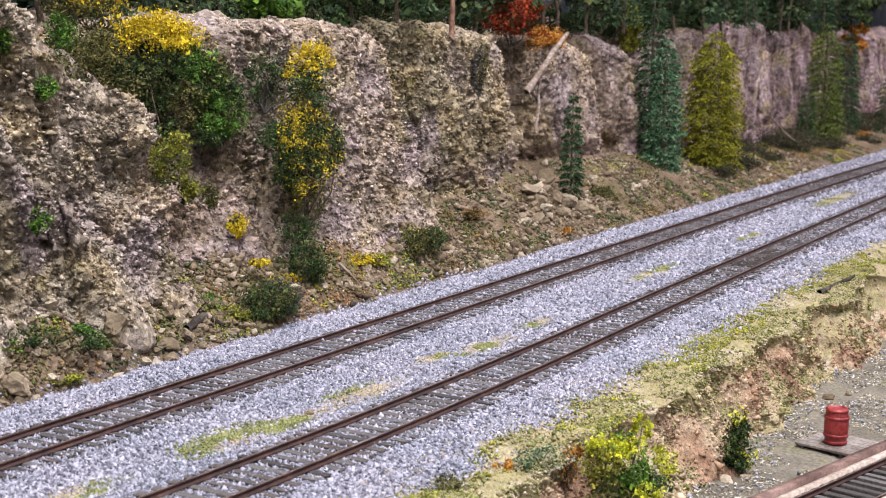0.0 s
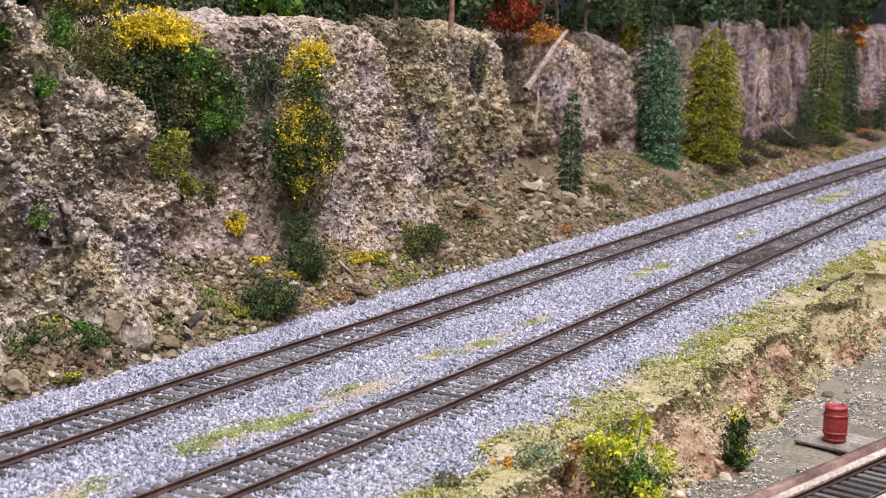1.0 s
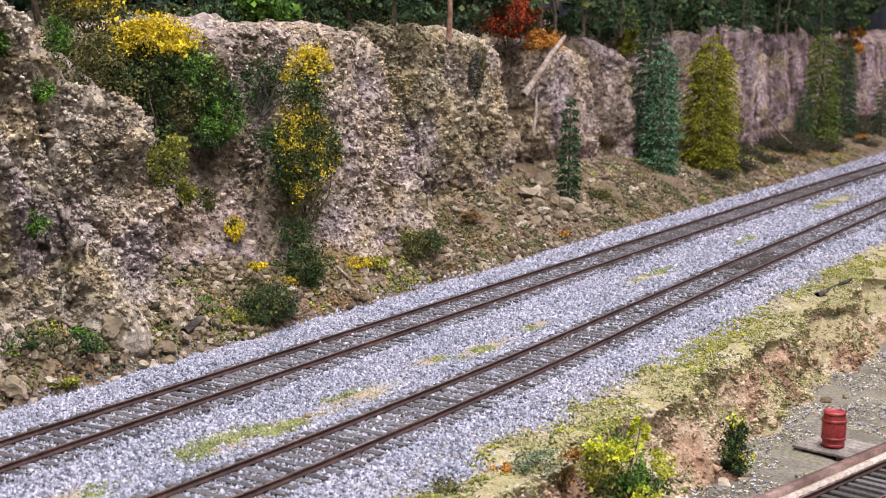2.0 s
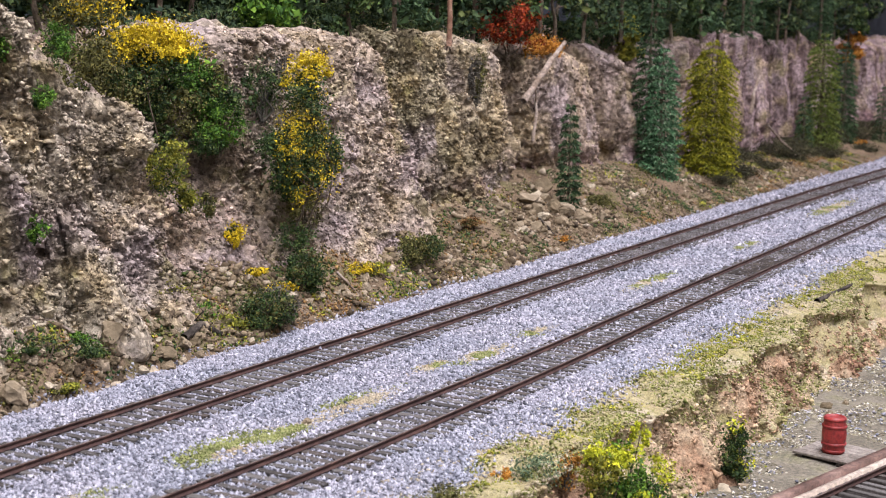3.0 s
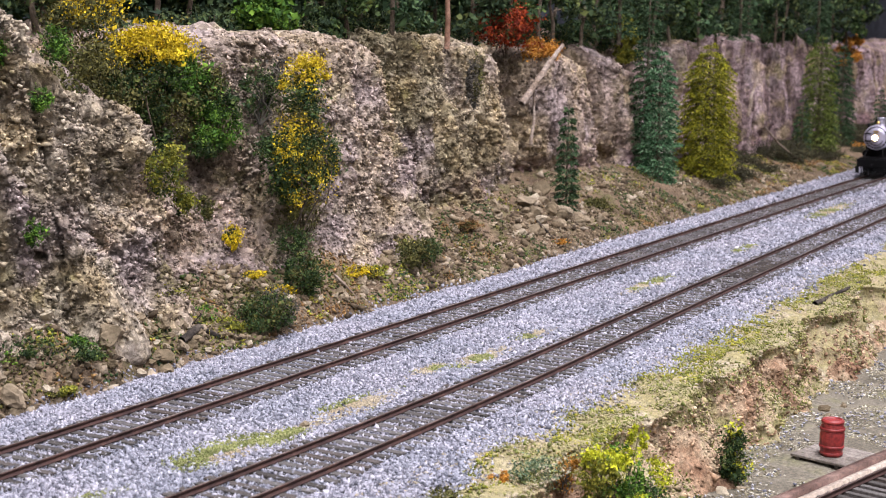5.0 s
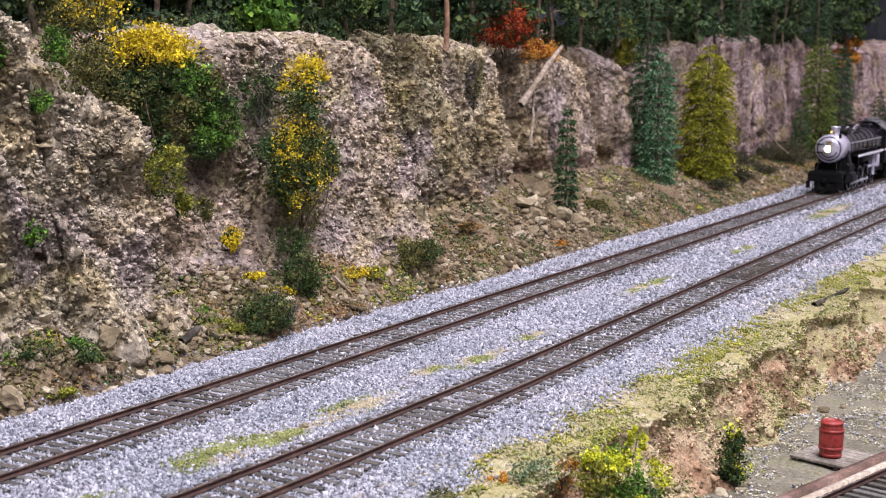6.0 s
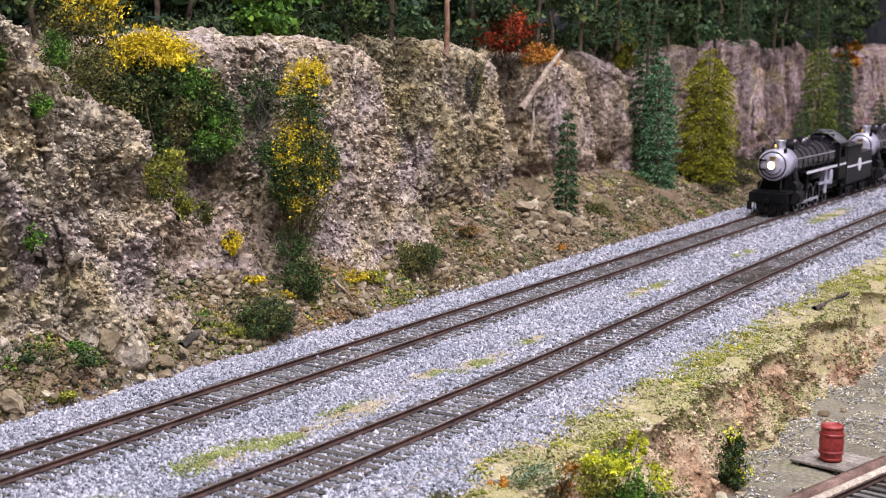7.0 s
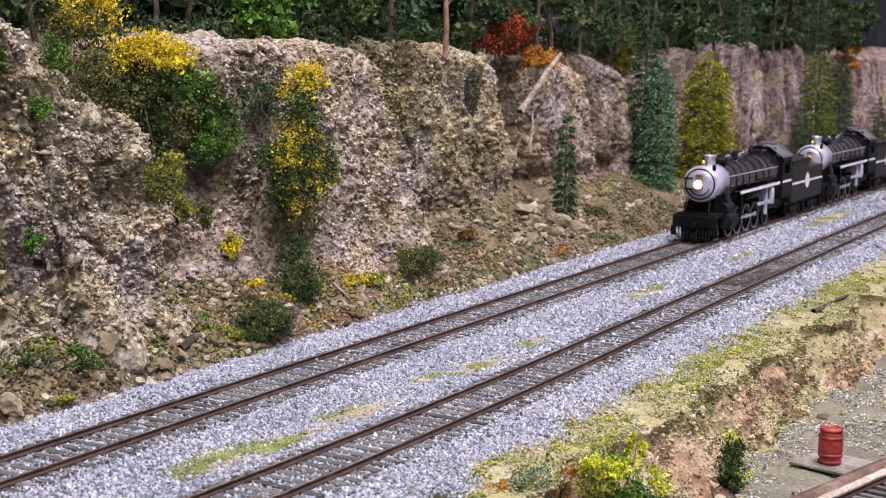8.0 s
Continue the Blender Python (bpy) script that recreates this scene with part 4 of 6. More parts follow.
def conifer(label, foot, height, r, seed, mat, top=.25, dens=1.0, group="conifers"):
    rng = np.random.default_rng(seed)
    th = holder("conifer", label, "conifer", group, m=Matrix.Translation(Vector(foot) * MM))
    v, f = limb([(0, 0, -3), (0, 0, height * .5), (0, 0, height * .97)], [r * .12, r * .08, .2], 7)
    under(new("trunk", mesh_np("trunk", v, f, "bark", True)), th)
    B, T, W = [], [], []
    tiers = int(height / 5.2)
    for k in range(tiers):
        t = k / tiers
        z = height * (.05 + .93 * t)
        rad = r * (top + (1 - top) * (1 - t) ** .8) * (1 if t < .84 else max(.15, (1 - t) / .16)) * rng.uniform(.9, 1.08)
        nb = max(7, int(13 * dens * (.4 + rad / r)))
        ph = rng.uniform(0, 6.3)
        for b in range(nb):
            a = ph + 6.283 * b / nb + rng.normal(0, .12)
            ln = rad * rng.uniform(.7, 1.14)
            zb = z + rng.normal(0, .9)
            nl = max(9, int(ln * 2.1))
            u = rng.uniform(.2, 1, nl) ** .7
            wide = rng.normal(0, 1, nl) * (.35 + .16 * ln * (1 - .5 * u))
            c = np.stack([np.cos(a) * ln * u - np.sin(a) * wide, np.sin(a) * ln * u + np.cos(a) * wide, zb + .9 * u - .42 * ln * u ** 2 - .12 * np.abs(wide) + rng.normal(0, .35, nl)], 1)
            d = np.stack([np.cos(a) - np.sin(a) * wide * .3, np.sin(a) + np.cos(a) * wide * .3, np.full(nl, -.55)], 1) * 1.7 + rng.normal(0, .5, (nl, 3))
            B.append(c)
            T.append(c + d * rng.uniform(.6, 1.1, (nl, 1)))
            W.append(rng.uniform(.35, .7, nl))
    v, f = sprigs(np.concatenate(B), np.concatenate(T), np.concatenate(W), seed)
    under(new("foliage", mesh_np("foliage", v, f, mat)), th)
    return th


def gz(x, y):
    return float(ground_z([x], [y])[0])


conifer("slim dark green conifer on the rubble slope", (817, 75, gz(817, 75) - 2), 70, 7.5, 31, "needle_dark", .55, 1.4)
conifer("blue-green conifer at the foot of the cliff", (1000, 85, gz(1000, 85) - 3), 98, 15.5, 32, "needle_blue", .62, 1.5)
conifer("dark green conifer at the foot of the cliff", (1005, 97, gz(1005, 97) - 3), 150, 13, 39, "needle_dark", .6)
conifer("yellow-olive conifer at the foot of the cliff", (1105, 84, gz(1105, 84) - 3), 114, 23, 33, "needle_olive", .72, 1.9)
conifer("olive green conifer far along the cutting", (1466, 90, gz(1466, 90) - 3), 124, 21, 34, "needle_green", .6, 1.4)
conifer("dark green conifer far along the cutting", (1428, 96, gz(1428, 96) - 3), 62, 11, 35, "needle_dark", .3)
conifer("green conifer far along the cutting", (1577, 95, gz(1577, 95) - 3), 112, 16, 36, "needle_dark", .6, 1.2)
conifer("dark green conifer beside the far bend", (1690, 78, gz(1690, 78) - 3), 70, 13, 37, "needle_dark", .3)

# the yellow-topped shrub tree in the gap between the first rocks
bush("shrub_tree", "shrub tree with bright yellow crown over dark green leaves", "tree",
     ((10, 0, 45, 21, 12, 8, "leaf_yellow", 1300, 1.7, "blossom"), (28, 2, 44, 13, 9, 8, "leaf_yellow", 600, 1.6, "blossom"), (-2, 2, 32, 20, 12, 14, "leaf_olive", 1100, 1.7, "foliage"),
      (12, 2, 30, 20, 12, 14, "leaf_dark", 1700, 1.8, "foliage"), (30, 0, 34, 12, 10, 12, "leaf_green", 800, 1.7, "leafage"), (10, 2, 14, 13, 9, 12, "leaf_dark", 900, 1.7, "foliage"), (38, -4, 26, 12, 8, 12, "leaf_green", 700, 1.6, "leafage"), (36, -2, 24, 12, 8, 11, "leaf_dark", 500, 1.6, "foliage"), (40, -5, 30, 10, 7, 9, "leaf_olive", 500, 1.5, "leafage"), (22, -4, 18, 12, 8, 10, "leaf_olive", 600, 1.5, "leafage"), (-30, -2, 34, 16, 10, 14, "leaf_olive", 1000, 1.6, "leafage")),
     (446, 97, 66), 41, 7)
bush("shrub", "vivid green shrub on the rock slope", "shrub",
     ((0, 0, 12, 12, 8, 9, "leaf_green", 1300, 1.5, "leafage"), (4, 0, 20, 9, 7, 8, "leaf_dark", 700, 1.5, "foliage"), (-6, 2, 4, 9, 7, 6, "leaf_dark", 500, 1.5, "foliage")), (487, 88, 66), 42)
bush("shrub_tree", "thin olive and yellow shrub tree above the rock gap", "tree",
     ((2, 0, 38, 16, 10, 9, "leaf_yellow", 500, 1.6, "blossom"), (-2, 2, 32, 18, 12, 14, "leaf_olive", 900, 1.6, "foliage"), (-14, 2, 14, 10, 8, 10, "leaf_olive", 500, 1.6, "foliage"), (6, 2, 16, 14, 10, 12, "leaf_dark", 700, 1.6, "foliage")), (441, 112, 88), 43, 8)
bush("shrub", "grey-green straggling shrub beside the cliff top", "shrub",
     ((0, 0, 14, 9, 7, 12, "leaf_dark", 600, 1.5, "foliage"), (8, 0, 20, 8, 6, 8, "grey_twig", 400, 1.4, "brushwood")), (511, 82, 80), 44, 9, stem_mat="grey_twig")
# the tall shrub in front of the second rock
bush("shrub_tree", "tall shrub with yellow blossom over dark green leaves", "tree",
     ((4, 0, 74, 12, 8, 10, "leaf_yellow", 620, 1.3, "blossom"), (6, 1, 72, 11, 8, 9, "leaf_dark", 420, 1.4, "foliage"), (4, 0, 62, 10, 9, 7, "leaf_dark", 500, 1.5, "foliage"), (-3, 0, 46, 20, 10, 8, "leaf_dark", 1500, 1.6, "foliage"),
      (-12, -1, 45, 13, 8, 12, "leaf_dark", 900, 1.4, "foliage"), (14, -1, 40, 13, 8, 15, "leaf_dark", 1000, 1.4, "foliage"), (-10, -5, 47, 12, 5, 10, "leaf_yellow", 170, 1.1, "blossom"), (15, -5, 37, 11, 5, 13, "leaf_yellow", 170, 1.1, "blossom"), (6, 0, 80, 10, 7, 6, "leaf_yellow", 300, 1.2, "blossom"),
      (0, -3, 50, 16, 9, 14, "leaf_yellow", 260, 1.1, "blossom"), (2, 0, 66, 12, 8, 8, "leaf_dark", 500, 1.3, "foliage"), (-1, 0, 33, 20, 9, 9, "leaf_dark", 1500, 1.6, "foliage"), (0, -4, 32, 18, 8, 12, "leaf_yellow", 330, 1.1, "blossom"), (0, -3, 40, 17, 8, 10, "leaf_olive", 500, 1.2, "leafage"), (3, 0, 18, 12, 7, 10, "leaf_olive", 700, 1.3, "leafage"), (0, 0, 57, 14, 8, 9, "leaf_olive", 500, 1.2, "leafage"), (-6, -1, 8, 10, 6, 8, "leaf_dark", 500, 1.3, "foliage")),
     (515, 66, 24), 45, 7)
bush("shrub", "dark green shrub below the tall shrub", "shrub", ((0, 0, 9, 10, 8, 11, "leaf_dark", 1500, 1.4, "foliage"), (0, -2, 10, 9, 7, 9, "leaf_olive", 300, 1.2, "leafage")), (505, 56, gz(505, 56)), 46)
bush("shrub", "rounded dark shrub with grey twigs beside the ballast", "shrub",
     ((-3, 0, 8, 11, 9, 9, "leaf_dark", 1700, 1.3, "foliage"), (-3, -2, 9, 10, 8, 8, "leaf_olive", 500, 1.2, "leafage"), (9, 2, 8, 9, 8, 9, "grey_twig", 1500, 1.2, "brushwood")), (466, 47, gz(466, 47) - 1), 47, 8)
bush("shrub", "low olive shrub on the slope", "shrub", ((0, 0, 7, 13, 8, 8, "leaf_olive", 1700, 1.3, "foliage"), (3, 0, 6, 12, 8, 7, "leaf_dark", 800, 1.3, "leafage")), (597, 54, gz(597, 54) - 1), 48)
for n, (x, y, z, r, mt, lb) in enumerate(((549, 56, 0, 7, "leaf_yellow", "yellow flowering weeds among the rocks"), (560, 58, 0, 9, "leaf_lime", "yellow-green weeds among the rocks"), (494, 60, 0, 6, "leaf_yellow", "yellow flowering weeds among the rocks"),
                                    (478, 62, 8, 4, "leaf_yellow", "yellow flowers on the rock slope"), (440, 62, 0, 9, "leaf_green", "green weeds on the slope"), (424, 64, 0, 8, "leaf_lime", "lime green weeds on the slope"),
                                    (446, 54, 0, 9, "leaf_lime", "lime green weeds on the slope"), (346, 56, 0, 9, "leaf_dark", "dark green weeds on the rubble"), (362, 50, 0, 10, "leaf_dark", "dark green weeds on the rubble"),
                                    (366, 56, 0, 7, "leaf_green", "green weeds on the rubble"), (330, 58, 0, 8, "leaf_green", "green weeds on the rubble"), (348, 44, 0, 5, "leaf_lime", "lime green weeds on the rubble"),
                                    (652, 66, 0, 9, "leaf_olive", "dry olive weeds on the slope"), (690, 74, 3, 7, "leaf_brown", "rust brown weeds on the slope"), (850, 68, 0, 10, "leaf_olive", "dry olive weeds on the slope"),
                                    (748, 48, 0, 5, "leaf_orange", "dry orange grass at the ballast edge"), (1090, 66, 0, 12, "far_brush", "dark low weeds below the conifer"), (1160, 72, 0, 16, "far_brush", "dry olive weeds on the slope"),
                                    (1340, 80, 0, 22, "far_brush", "dark olive weeds on the far slope"), (1180, 94, 2, 20, "far_brush", "olive weeds below the far cliff, coloured dark for its shade"), (1240, 96, 2, 22, "far_brush", "olive weeds below the far cliff, coloured dark for its shade"), (1320, 96, 2, 24, "far_brush", "olive weeds below the far cliff, coloured dark for its shade"), (1400, 100, 2, 26, "far_brush", "olive weeds below the far cliff, coloured dark for its shade"), (1500, 98, 2, 28, "far_brush", "olive weeds below the far cliff, coloured dark for its shade"), (1610, 98, 2, 30, "far_brush", "olive weeds below the far cliff, coloured dark for its shade"), (1700, 96, 2, 30, "far_brush", "olive weeds below the far cliff, coloured dark for its shade"), (1440, 74, 0, 22, "far_brush", "dark weeds on the far slope"), (1590, 80, 0, 10, "leaf_orange", "orange shrub on the far slope"),
                                    (1240, 76, 0, 14, "far_brush", "dark olive weeds on the far slope"), (1560, 64, 0, 16, "far_brush", "dark round weeds on the far slope"))):
    bush("weeds", lb, "weeds", ((0, 0, r * .22, r * 1.15, r * .8, r * .34, mt, int(75 * r), 1.05 + r * .02, "leafage"), (1, 1, r * .12, r * 1.2, r * .9, r * .25, "far_brush" if mt == "far_brush" else "leaf_olive", int(25 * r), 1.2, "stalk_mass")), (x, y, gz(x, y) + z), 60 + n, 0, "weeds on the slope")


def build_slope_weeds():
    """Moss, dry weeds and small leaves spread over the slope in patches."""
    rng = np.random.default_rng(23)
    x, y = scatter(rng, 60000, 260, 1500, 40, 112)
    x = 260 + (x - 260) ** 1.2 / 1240 ** .2
    p = np.stack([x, y, x * 0], 1)
    edge = 44 + 4 * vnoise(p, 30, 5) + 2 * vnoise(p, 9, 6)
    ok = (y > edge) & (y < foot_y(x) + 2)
    for nm, mt, seed, thr, lb in (("moss", "leaf_lime", 191, .34, "lime green moss in patches on the slope"), ("low_weeds", "leaf_olive", 193, .1, "dry olive weeds scattered over the slope"),
                                  ("leaf_litter", "leaf_brown", 195, .4, "rust brown leaf litter on the slope"), ("green_weeds", "leaf_dark", 197, .2, "dark green weeds scattered over the slope")):
        k = ok & (fbm(p, 22, 3, .6, seed) > thr + .28 * (x > 690) + rng.normal(0, .08, len(x)))
        c = np.stack([x[k], y[k], ground_z(x[k], y[k]) + rng.uniform(.1, .8, k.sum())], 1)
        v, f = tufts(c, rng.lognormal(-.2, .3, len(c)), seed)
        tagged(new(nm, mesh_np(nm, v, f, mt)), lb, "weeds", kind="stuff")


build_slope_weeds()
bush("shrub", "dark brush growing behind the first rock", "shrub", ((0, 0, 8, 16, 10, 12, "leaf_olive", 900, 1.5, "foliage"), (12, 4, 6, 14, 10, 10, "leaf_dark", 900, 1.5, "foliage")), (394, 96, 84), 57, 5)
# ivy tufts clinging to the first rock
for n, (x, y, z, r, mt) in enumerate(((352, 70, 112, 7, "leaf_green"), (362, 64, 94, 5, "leaf_green"), (352, 58, 51, 5, "leaf_green"), (447, 82, 65, 13, "leaf_lime"), (462, 84, 50, 7, "leaf_lime"), (476, 84, 46, 6, "leaf_olive"), (486, 78, 34, 6, "leaf_yellow"), (372, 66, 112, 8, "leaf_green"))):
    bush("ivy", "small green ivy clump on the rock face", "ivy", ((0, 0, 0, r * .8, r * .5, r * .8, mt, int(70 * r), 1.2, "leafage"), (0, 1.5, -1, r * .5, r * .5, r * .8, "leaf_dark", int(30 * r), 1.3, "foliage")), (x, y, z), 90 + n, 3, "ivy clumps", stem_r=.4)
# hanging growth on the third rock
bush("hanging_vine", "grey hanging vine with olive leaves on the cliff", "vine", ((4, -1, 2, 6, 3, 15, "leaf_olive", 500, 1.3, "leafage"), (-2, -1, -4, 6, 3, 15, "grey_twig", 900, 1.3, "brushwood")), (713, 86, 96), 98, 4, stem_r=.4)


# ---- the wood on top of the cliff ----
def wood_tree(x, y, z, h, r, seed, mat, label, trunk_mat="bark", low=.12, dens=6, leaf=2.6):
    rng, rnd = np.random.default_rng(seed), random.Random(seed)
    th = holder("tree", label, "tree", "trees on the cliff", m=Matrix.Translation(Vector((x, y, z)) * MM))
    pieces = [limb(bent((0, 0, -4), (rnd.uniform(-4, 4), rnd.uniform(-4, 4), h * .9), rnd, 6, .015), [1.5, 1.3, 1.1, .9, .6, .3], 7)]
    tips = []
    for k in range(9):
        t = rnd.uniform(low, .9)
        a = rnd.uniform(0, 6.3)
        ln = r * rnd.uniform(.6, 1.05) * (1 - .45 * t)
        p = (0, 0, h * t)
        q = (math.cos(a) * ln, math.sin(a) * ln, h * t + rnd.uniform(0, .35) * ln)
        pieces.append(limb(bent(p, q, rnd, 4, .07), [.6, .5, .35, .15], 5))
        tips.append(q)
    v, f = join(pieces)
    under(new("trunk", mesh_np("trunk", v, f, trunk_mat, True)), th)
    pts = []
    for q in tips:
        pts.append(clump_points(rng, int(dens * r), q, (r * .5, r * .5, r * .36), .1, .4))
    p = np.concatenate(pts)
    v, f = leaves(p, rng.lognormal(0, .35, len(p)) * leaf * 1.15, seed)
    under(new("crown", mesh_np("crown", v, f, mat)), th)
    return th


rng1 = random.Random(77)
for n in range(74):
    u = rng1.random()
    x = 395 + 1350 * (n + rng1.random()) / 74
    row = n % 3
    y = (118, 150, 195)[row] + rng1.uniform(-8, 12) + (0 if x > 470 else 25)
    if 690 < x < 745 and row == 0 or 455 < x < 640 and row == 0 and u < .55:
        continue
    h = rng1.uniform(55, 100)
    m = rng1.choice(["leaf_forest", "leaf_forest", "leaf_dark", "needle_dark"])
    if n % 5 == 3 and x > 800:
        conifer("dark green conifer in the wood above the cliff", (x, y, 116), h + 30, rng1.uniform(11, 17), 200 + n, "needle_dark", .3, .7, "trees on the cliff")
    else:
        wood_tree(x, y, 116, h, rng1.uniform(15, 24), 200 + n, m, "dark green leafy tree in the wood above the cliff", low=.02 if row else .1, dens=5 if row else 9, leaf=2.7 if row else 2.0)
bush("maple_tree", "dark red autumn maple on the cliff top", "tree", ((0, 0, 20, 30, 10, 11, "leaf_red", 1900, 2.0, "crown"), (14, 0, 24, 24, 9, 10, "leaf_red", 1300, 2.0, "crown"), (-16, 0, 18, 18, 9, 9, "leaf_red", 900, 2.0, "crown"), (-4, 1, 16, 18, 9, 8, "leaf_dark", 300, 1.8, "leafage")), (812, 116, 104), 301, 6, "trees on the cliff")
bush("autumn_tree", "orange autumn tree on the cliff top", "tree", ((4, 0, 11, 22, 8, 8, "leaf_orange", 1300, 1.8, "crown"), (-6, 0, 12, 8, 6, 5, "leaf_red", 120, 1.6, "crown")), (846, 109, 99), 302, 5, "trees on the cliff")
wood_tree(1681, 112, 92, 30, 14, 303, "leaf_orange", "orange autumn tree on the far cliff", low=.05, dens=16, leaf=1.6)
wood_tree(1022, 124, 92, 44, 13, 304, "leaf_lime", "olive and yellow tree on the cliff top", low=.05, dens=16, leaf=1.6)
wood_tree(585, 130, 114, 40, 20, 305, "leaf_green", "green leafy tree on the cliff top", low=.1, dens=16, leaf=1.6)
wood_tree(646, 126, 114, 36, 16, 306, "leaf_dark", "dark leafy tree on the cliff top", low=.1, dens=16, leaf=1.6)
wood_tree(402, 150, 98, 70, 22, 307, "leaf_forest", "dark leafy tree behind the first rock", low=.02, dens=10, leaf=2.0)
wood_tree(432, 168, 100, 70, 22, 308, "leaf_dark", "dark leafy tree behind the first rock", low=.02, dens=10, leaf=2.0)
v0, f0 = limb([(0, 0, -4), (.6, 0, 12), (0, .5, 30), (1, 0, 60)], [1.7, 1.5, 1.3, 1.0], 8)
trunk_th = holder("pine_trunk", "bare reddish pine trunk on the cliff top", "tree", m=Matrix.Translation(Vector((722, 108, 114)) * MM))
material("red_bark", two_scale((0.16, 0.08, 0.05), (0.27, 0.15, 0.10), (0.36, 0.23, 0.17), 7, 1.0), 0.9, bump=0.5, bump_mm=0.6)
under(new("trunk", mesh_np("trunk", v0, f0, "red_bark", True)), trunk_th)
v0, f0 = join([limb([(0, 0, 24), (5, 0, 27), (11, 1, 30)], [.5, .35, .15], 5), limb([(0, 0, 27), (-5, 0, 31), (-8, 0, 36)], [.4, .3, .12], 5)])
under(new("branch", mesh_np("branch", v0, f0, "red_bark", True)), trunk_th)
# a closed dark row at the back of the wood
for n in range(30):
    x = 400 + n * 52 + rng1.uniform(-12, 12)
    wood_tree(x, 236 + rng1.uniform(-10, 14), 112, rng1.uniform(80, 115), rng1.uniform(28, 36), 500 + n, "leaf_forest", "dark leafy tree at the back of the wood", low=.0, dens=9, leaf=3.2)
# undergrowth along the cliff's rim
for n in range(46):
    x = 470 + n * 27 + rng1.uniform(-9, 9)
    r = rng1.uniform(9, 15)
    bush("undergrowth", "dark undergrowth bush along the cliff rim", "bush", ((0, 0, r * .45, r * 1.3, r * .8, r * .75, "leaf_forest", int(30 * r), 2.4, "foliage"), (2, -1, r * .4, r, r * .7, r * .6, "leaf_olive" if n % 3 else "leaf_dark", int(10 * r), 1.4, "leafage")),
         (x, 132 + rng1.uniform(-4, 18) + (14 if x > 880 else 0), 113), 400 + n, 3, "undergrowth")


# ---- fallen wood ----
def log(name, label, pts, r, mat, seed, twigs=0):
    rnd = random.Random(seed)
    base = Vector(pts[0])
    loc = [Vector(p) - base for p in pts]
    fine = []
    for a, b in zip(loc, loc[1:]):
        fine += [a.lerp(b, k / 4) + Vector((rnd.gauss(0, .25), rnd.gauss(0, .25), rnd.gauss(0, .25))) * (r * .5) for k in range(4)]
    fine.append(loc[-1])
    th = holder(name, label, "log", m=Matrix.Translation(base * MM))
    v, f = limb(fine, [r * (1.05 - .5 * i / len(fine)) * rnd.uniform(.88, 1.1) for i in range(len(fine))], 9)
    under(new("trunk", mesh_np("trunk", v, f, mat, True)), th)
    if twigs:
        pieces = []
        for k in range(twigs):
            p = fine[rnd.randrange(2, len(fine))]
            q = p + Vector((rnd.uniform(-1, 1), rnd.uniform(-1, 1), rnd.uniform(-.3, 1))) * r * 5
            pieces.append(limb(bent(p, q, rnd, 4, .1), [r * .35, r * .28, r * .2, r * .08], 5))
        v, f = join(pieces)
        under(new("brushwood", mesh_np("brushwood", v, f, mat, True)), th)
    return th


log("fallen_log", "pale driftwood trunk leaning against the cliff", ((772, 85, 79), (800, 85, 97), (832, 87, 113)), 2.2, "driftwood", 1)
log("fallen_log", "thin pale branch leaning on the cliff", ((783, 84, 55), (790, 85, 72), (794, 88, 86)), 1.0, "driftwood", 2, 2)
log("fallen_log", "blackened log lying across the rubble", ((416, 49, gz(416, 49) + 1.4), (428, 51, gz(428, 51) + 1.4), (440, 50, gz(440, 50) + 1)), 1.7, "charred_wood", 3, 2)
log("fallen_log", "grey weathered log on the rubble slope", ((344, 60, gz(344, 60) + 1), (352, 53, gz(352, 53) + 1), (359, 46, gz(359, 46) + 1)), 1.6, "bark", 4, 3)
log("fallen_log", "grey broken branch on the rubble slope", ((352, 66, gz(352, 66) + 2), (362, 60, gz(362, 60) + 1.4), (372, 56, gz(372, 56) + .6)), .9, "driftwood", 5, 5)
log("fallen_log", "pale bent branch among the rocks", ((527, 55, gz(527, 55) + 6), (530, 50, gz(530, 50) + 3), (533, 47, gz(533, 47) + .3)), .6, "driftwood", 6, 2)
log("fallen_log", "dark fallen branch at the ballast edge", ((748, 62, gz(748, 62) + 4), (752, 55, gz(752, 55) + 1), (754, 47, gz(754, 47) + .5)), .9, "charred_wood", 7)
log("fallen_log", "dead branch hanging on the far cliff", ((1262, 99, 52), (1268, 99, 70), (1285, 100, 84)), 1.8, "driftwood", 8, 4)
log("fallen_log", "thin dead branch on the far slope", ((1290, 92, 42), (1310, 84, 26), (1330, 74, 14)), 1.0, "driftwood", 9, 3)
log("fallen_log", "charred log lying at the top of the bank", ((668, -117, gz(668, -117) + 1), (695, -120, gz(695, -120) + 1.6), (735, -122, gz(735, -122) + 1.4)), 1.2, "charred_wood", 10)



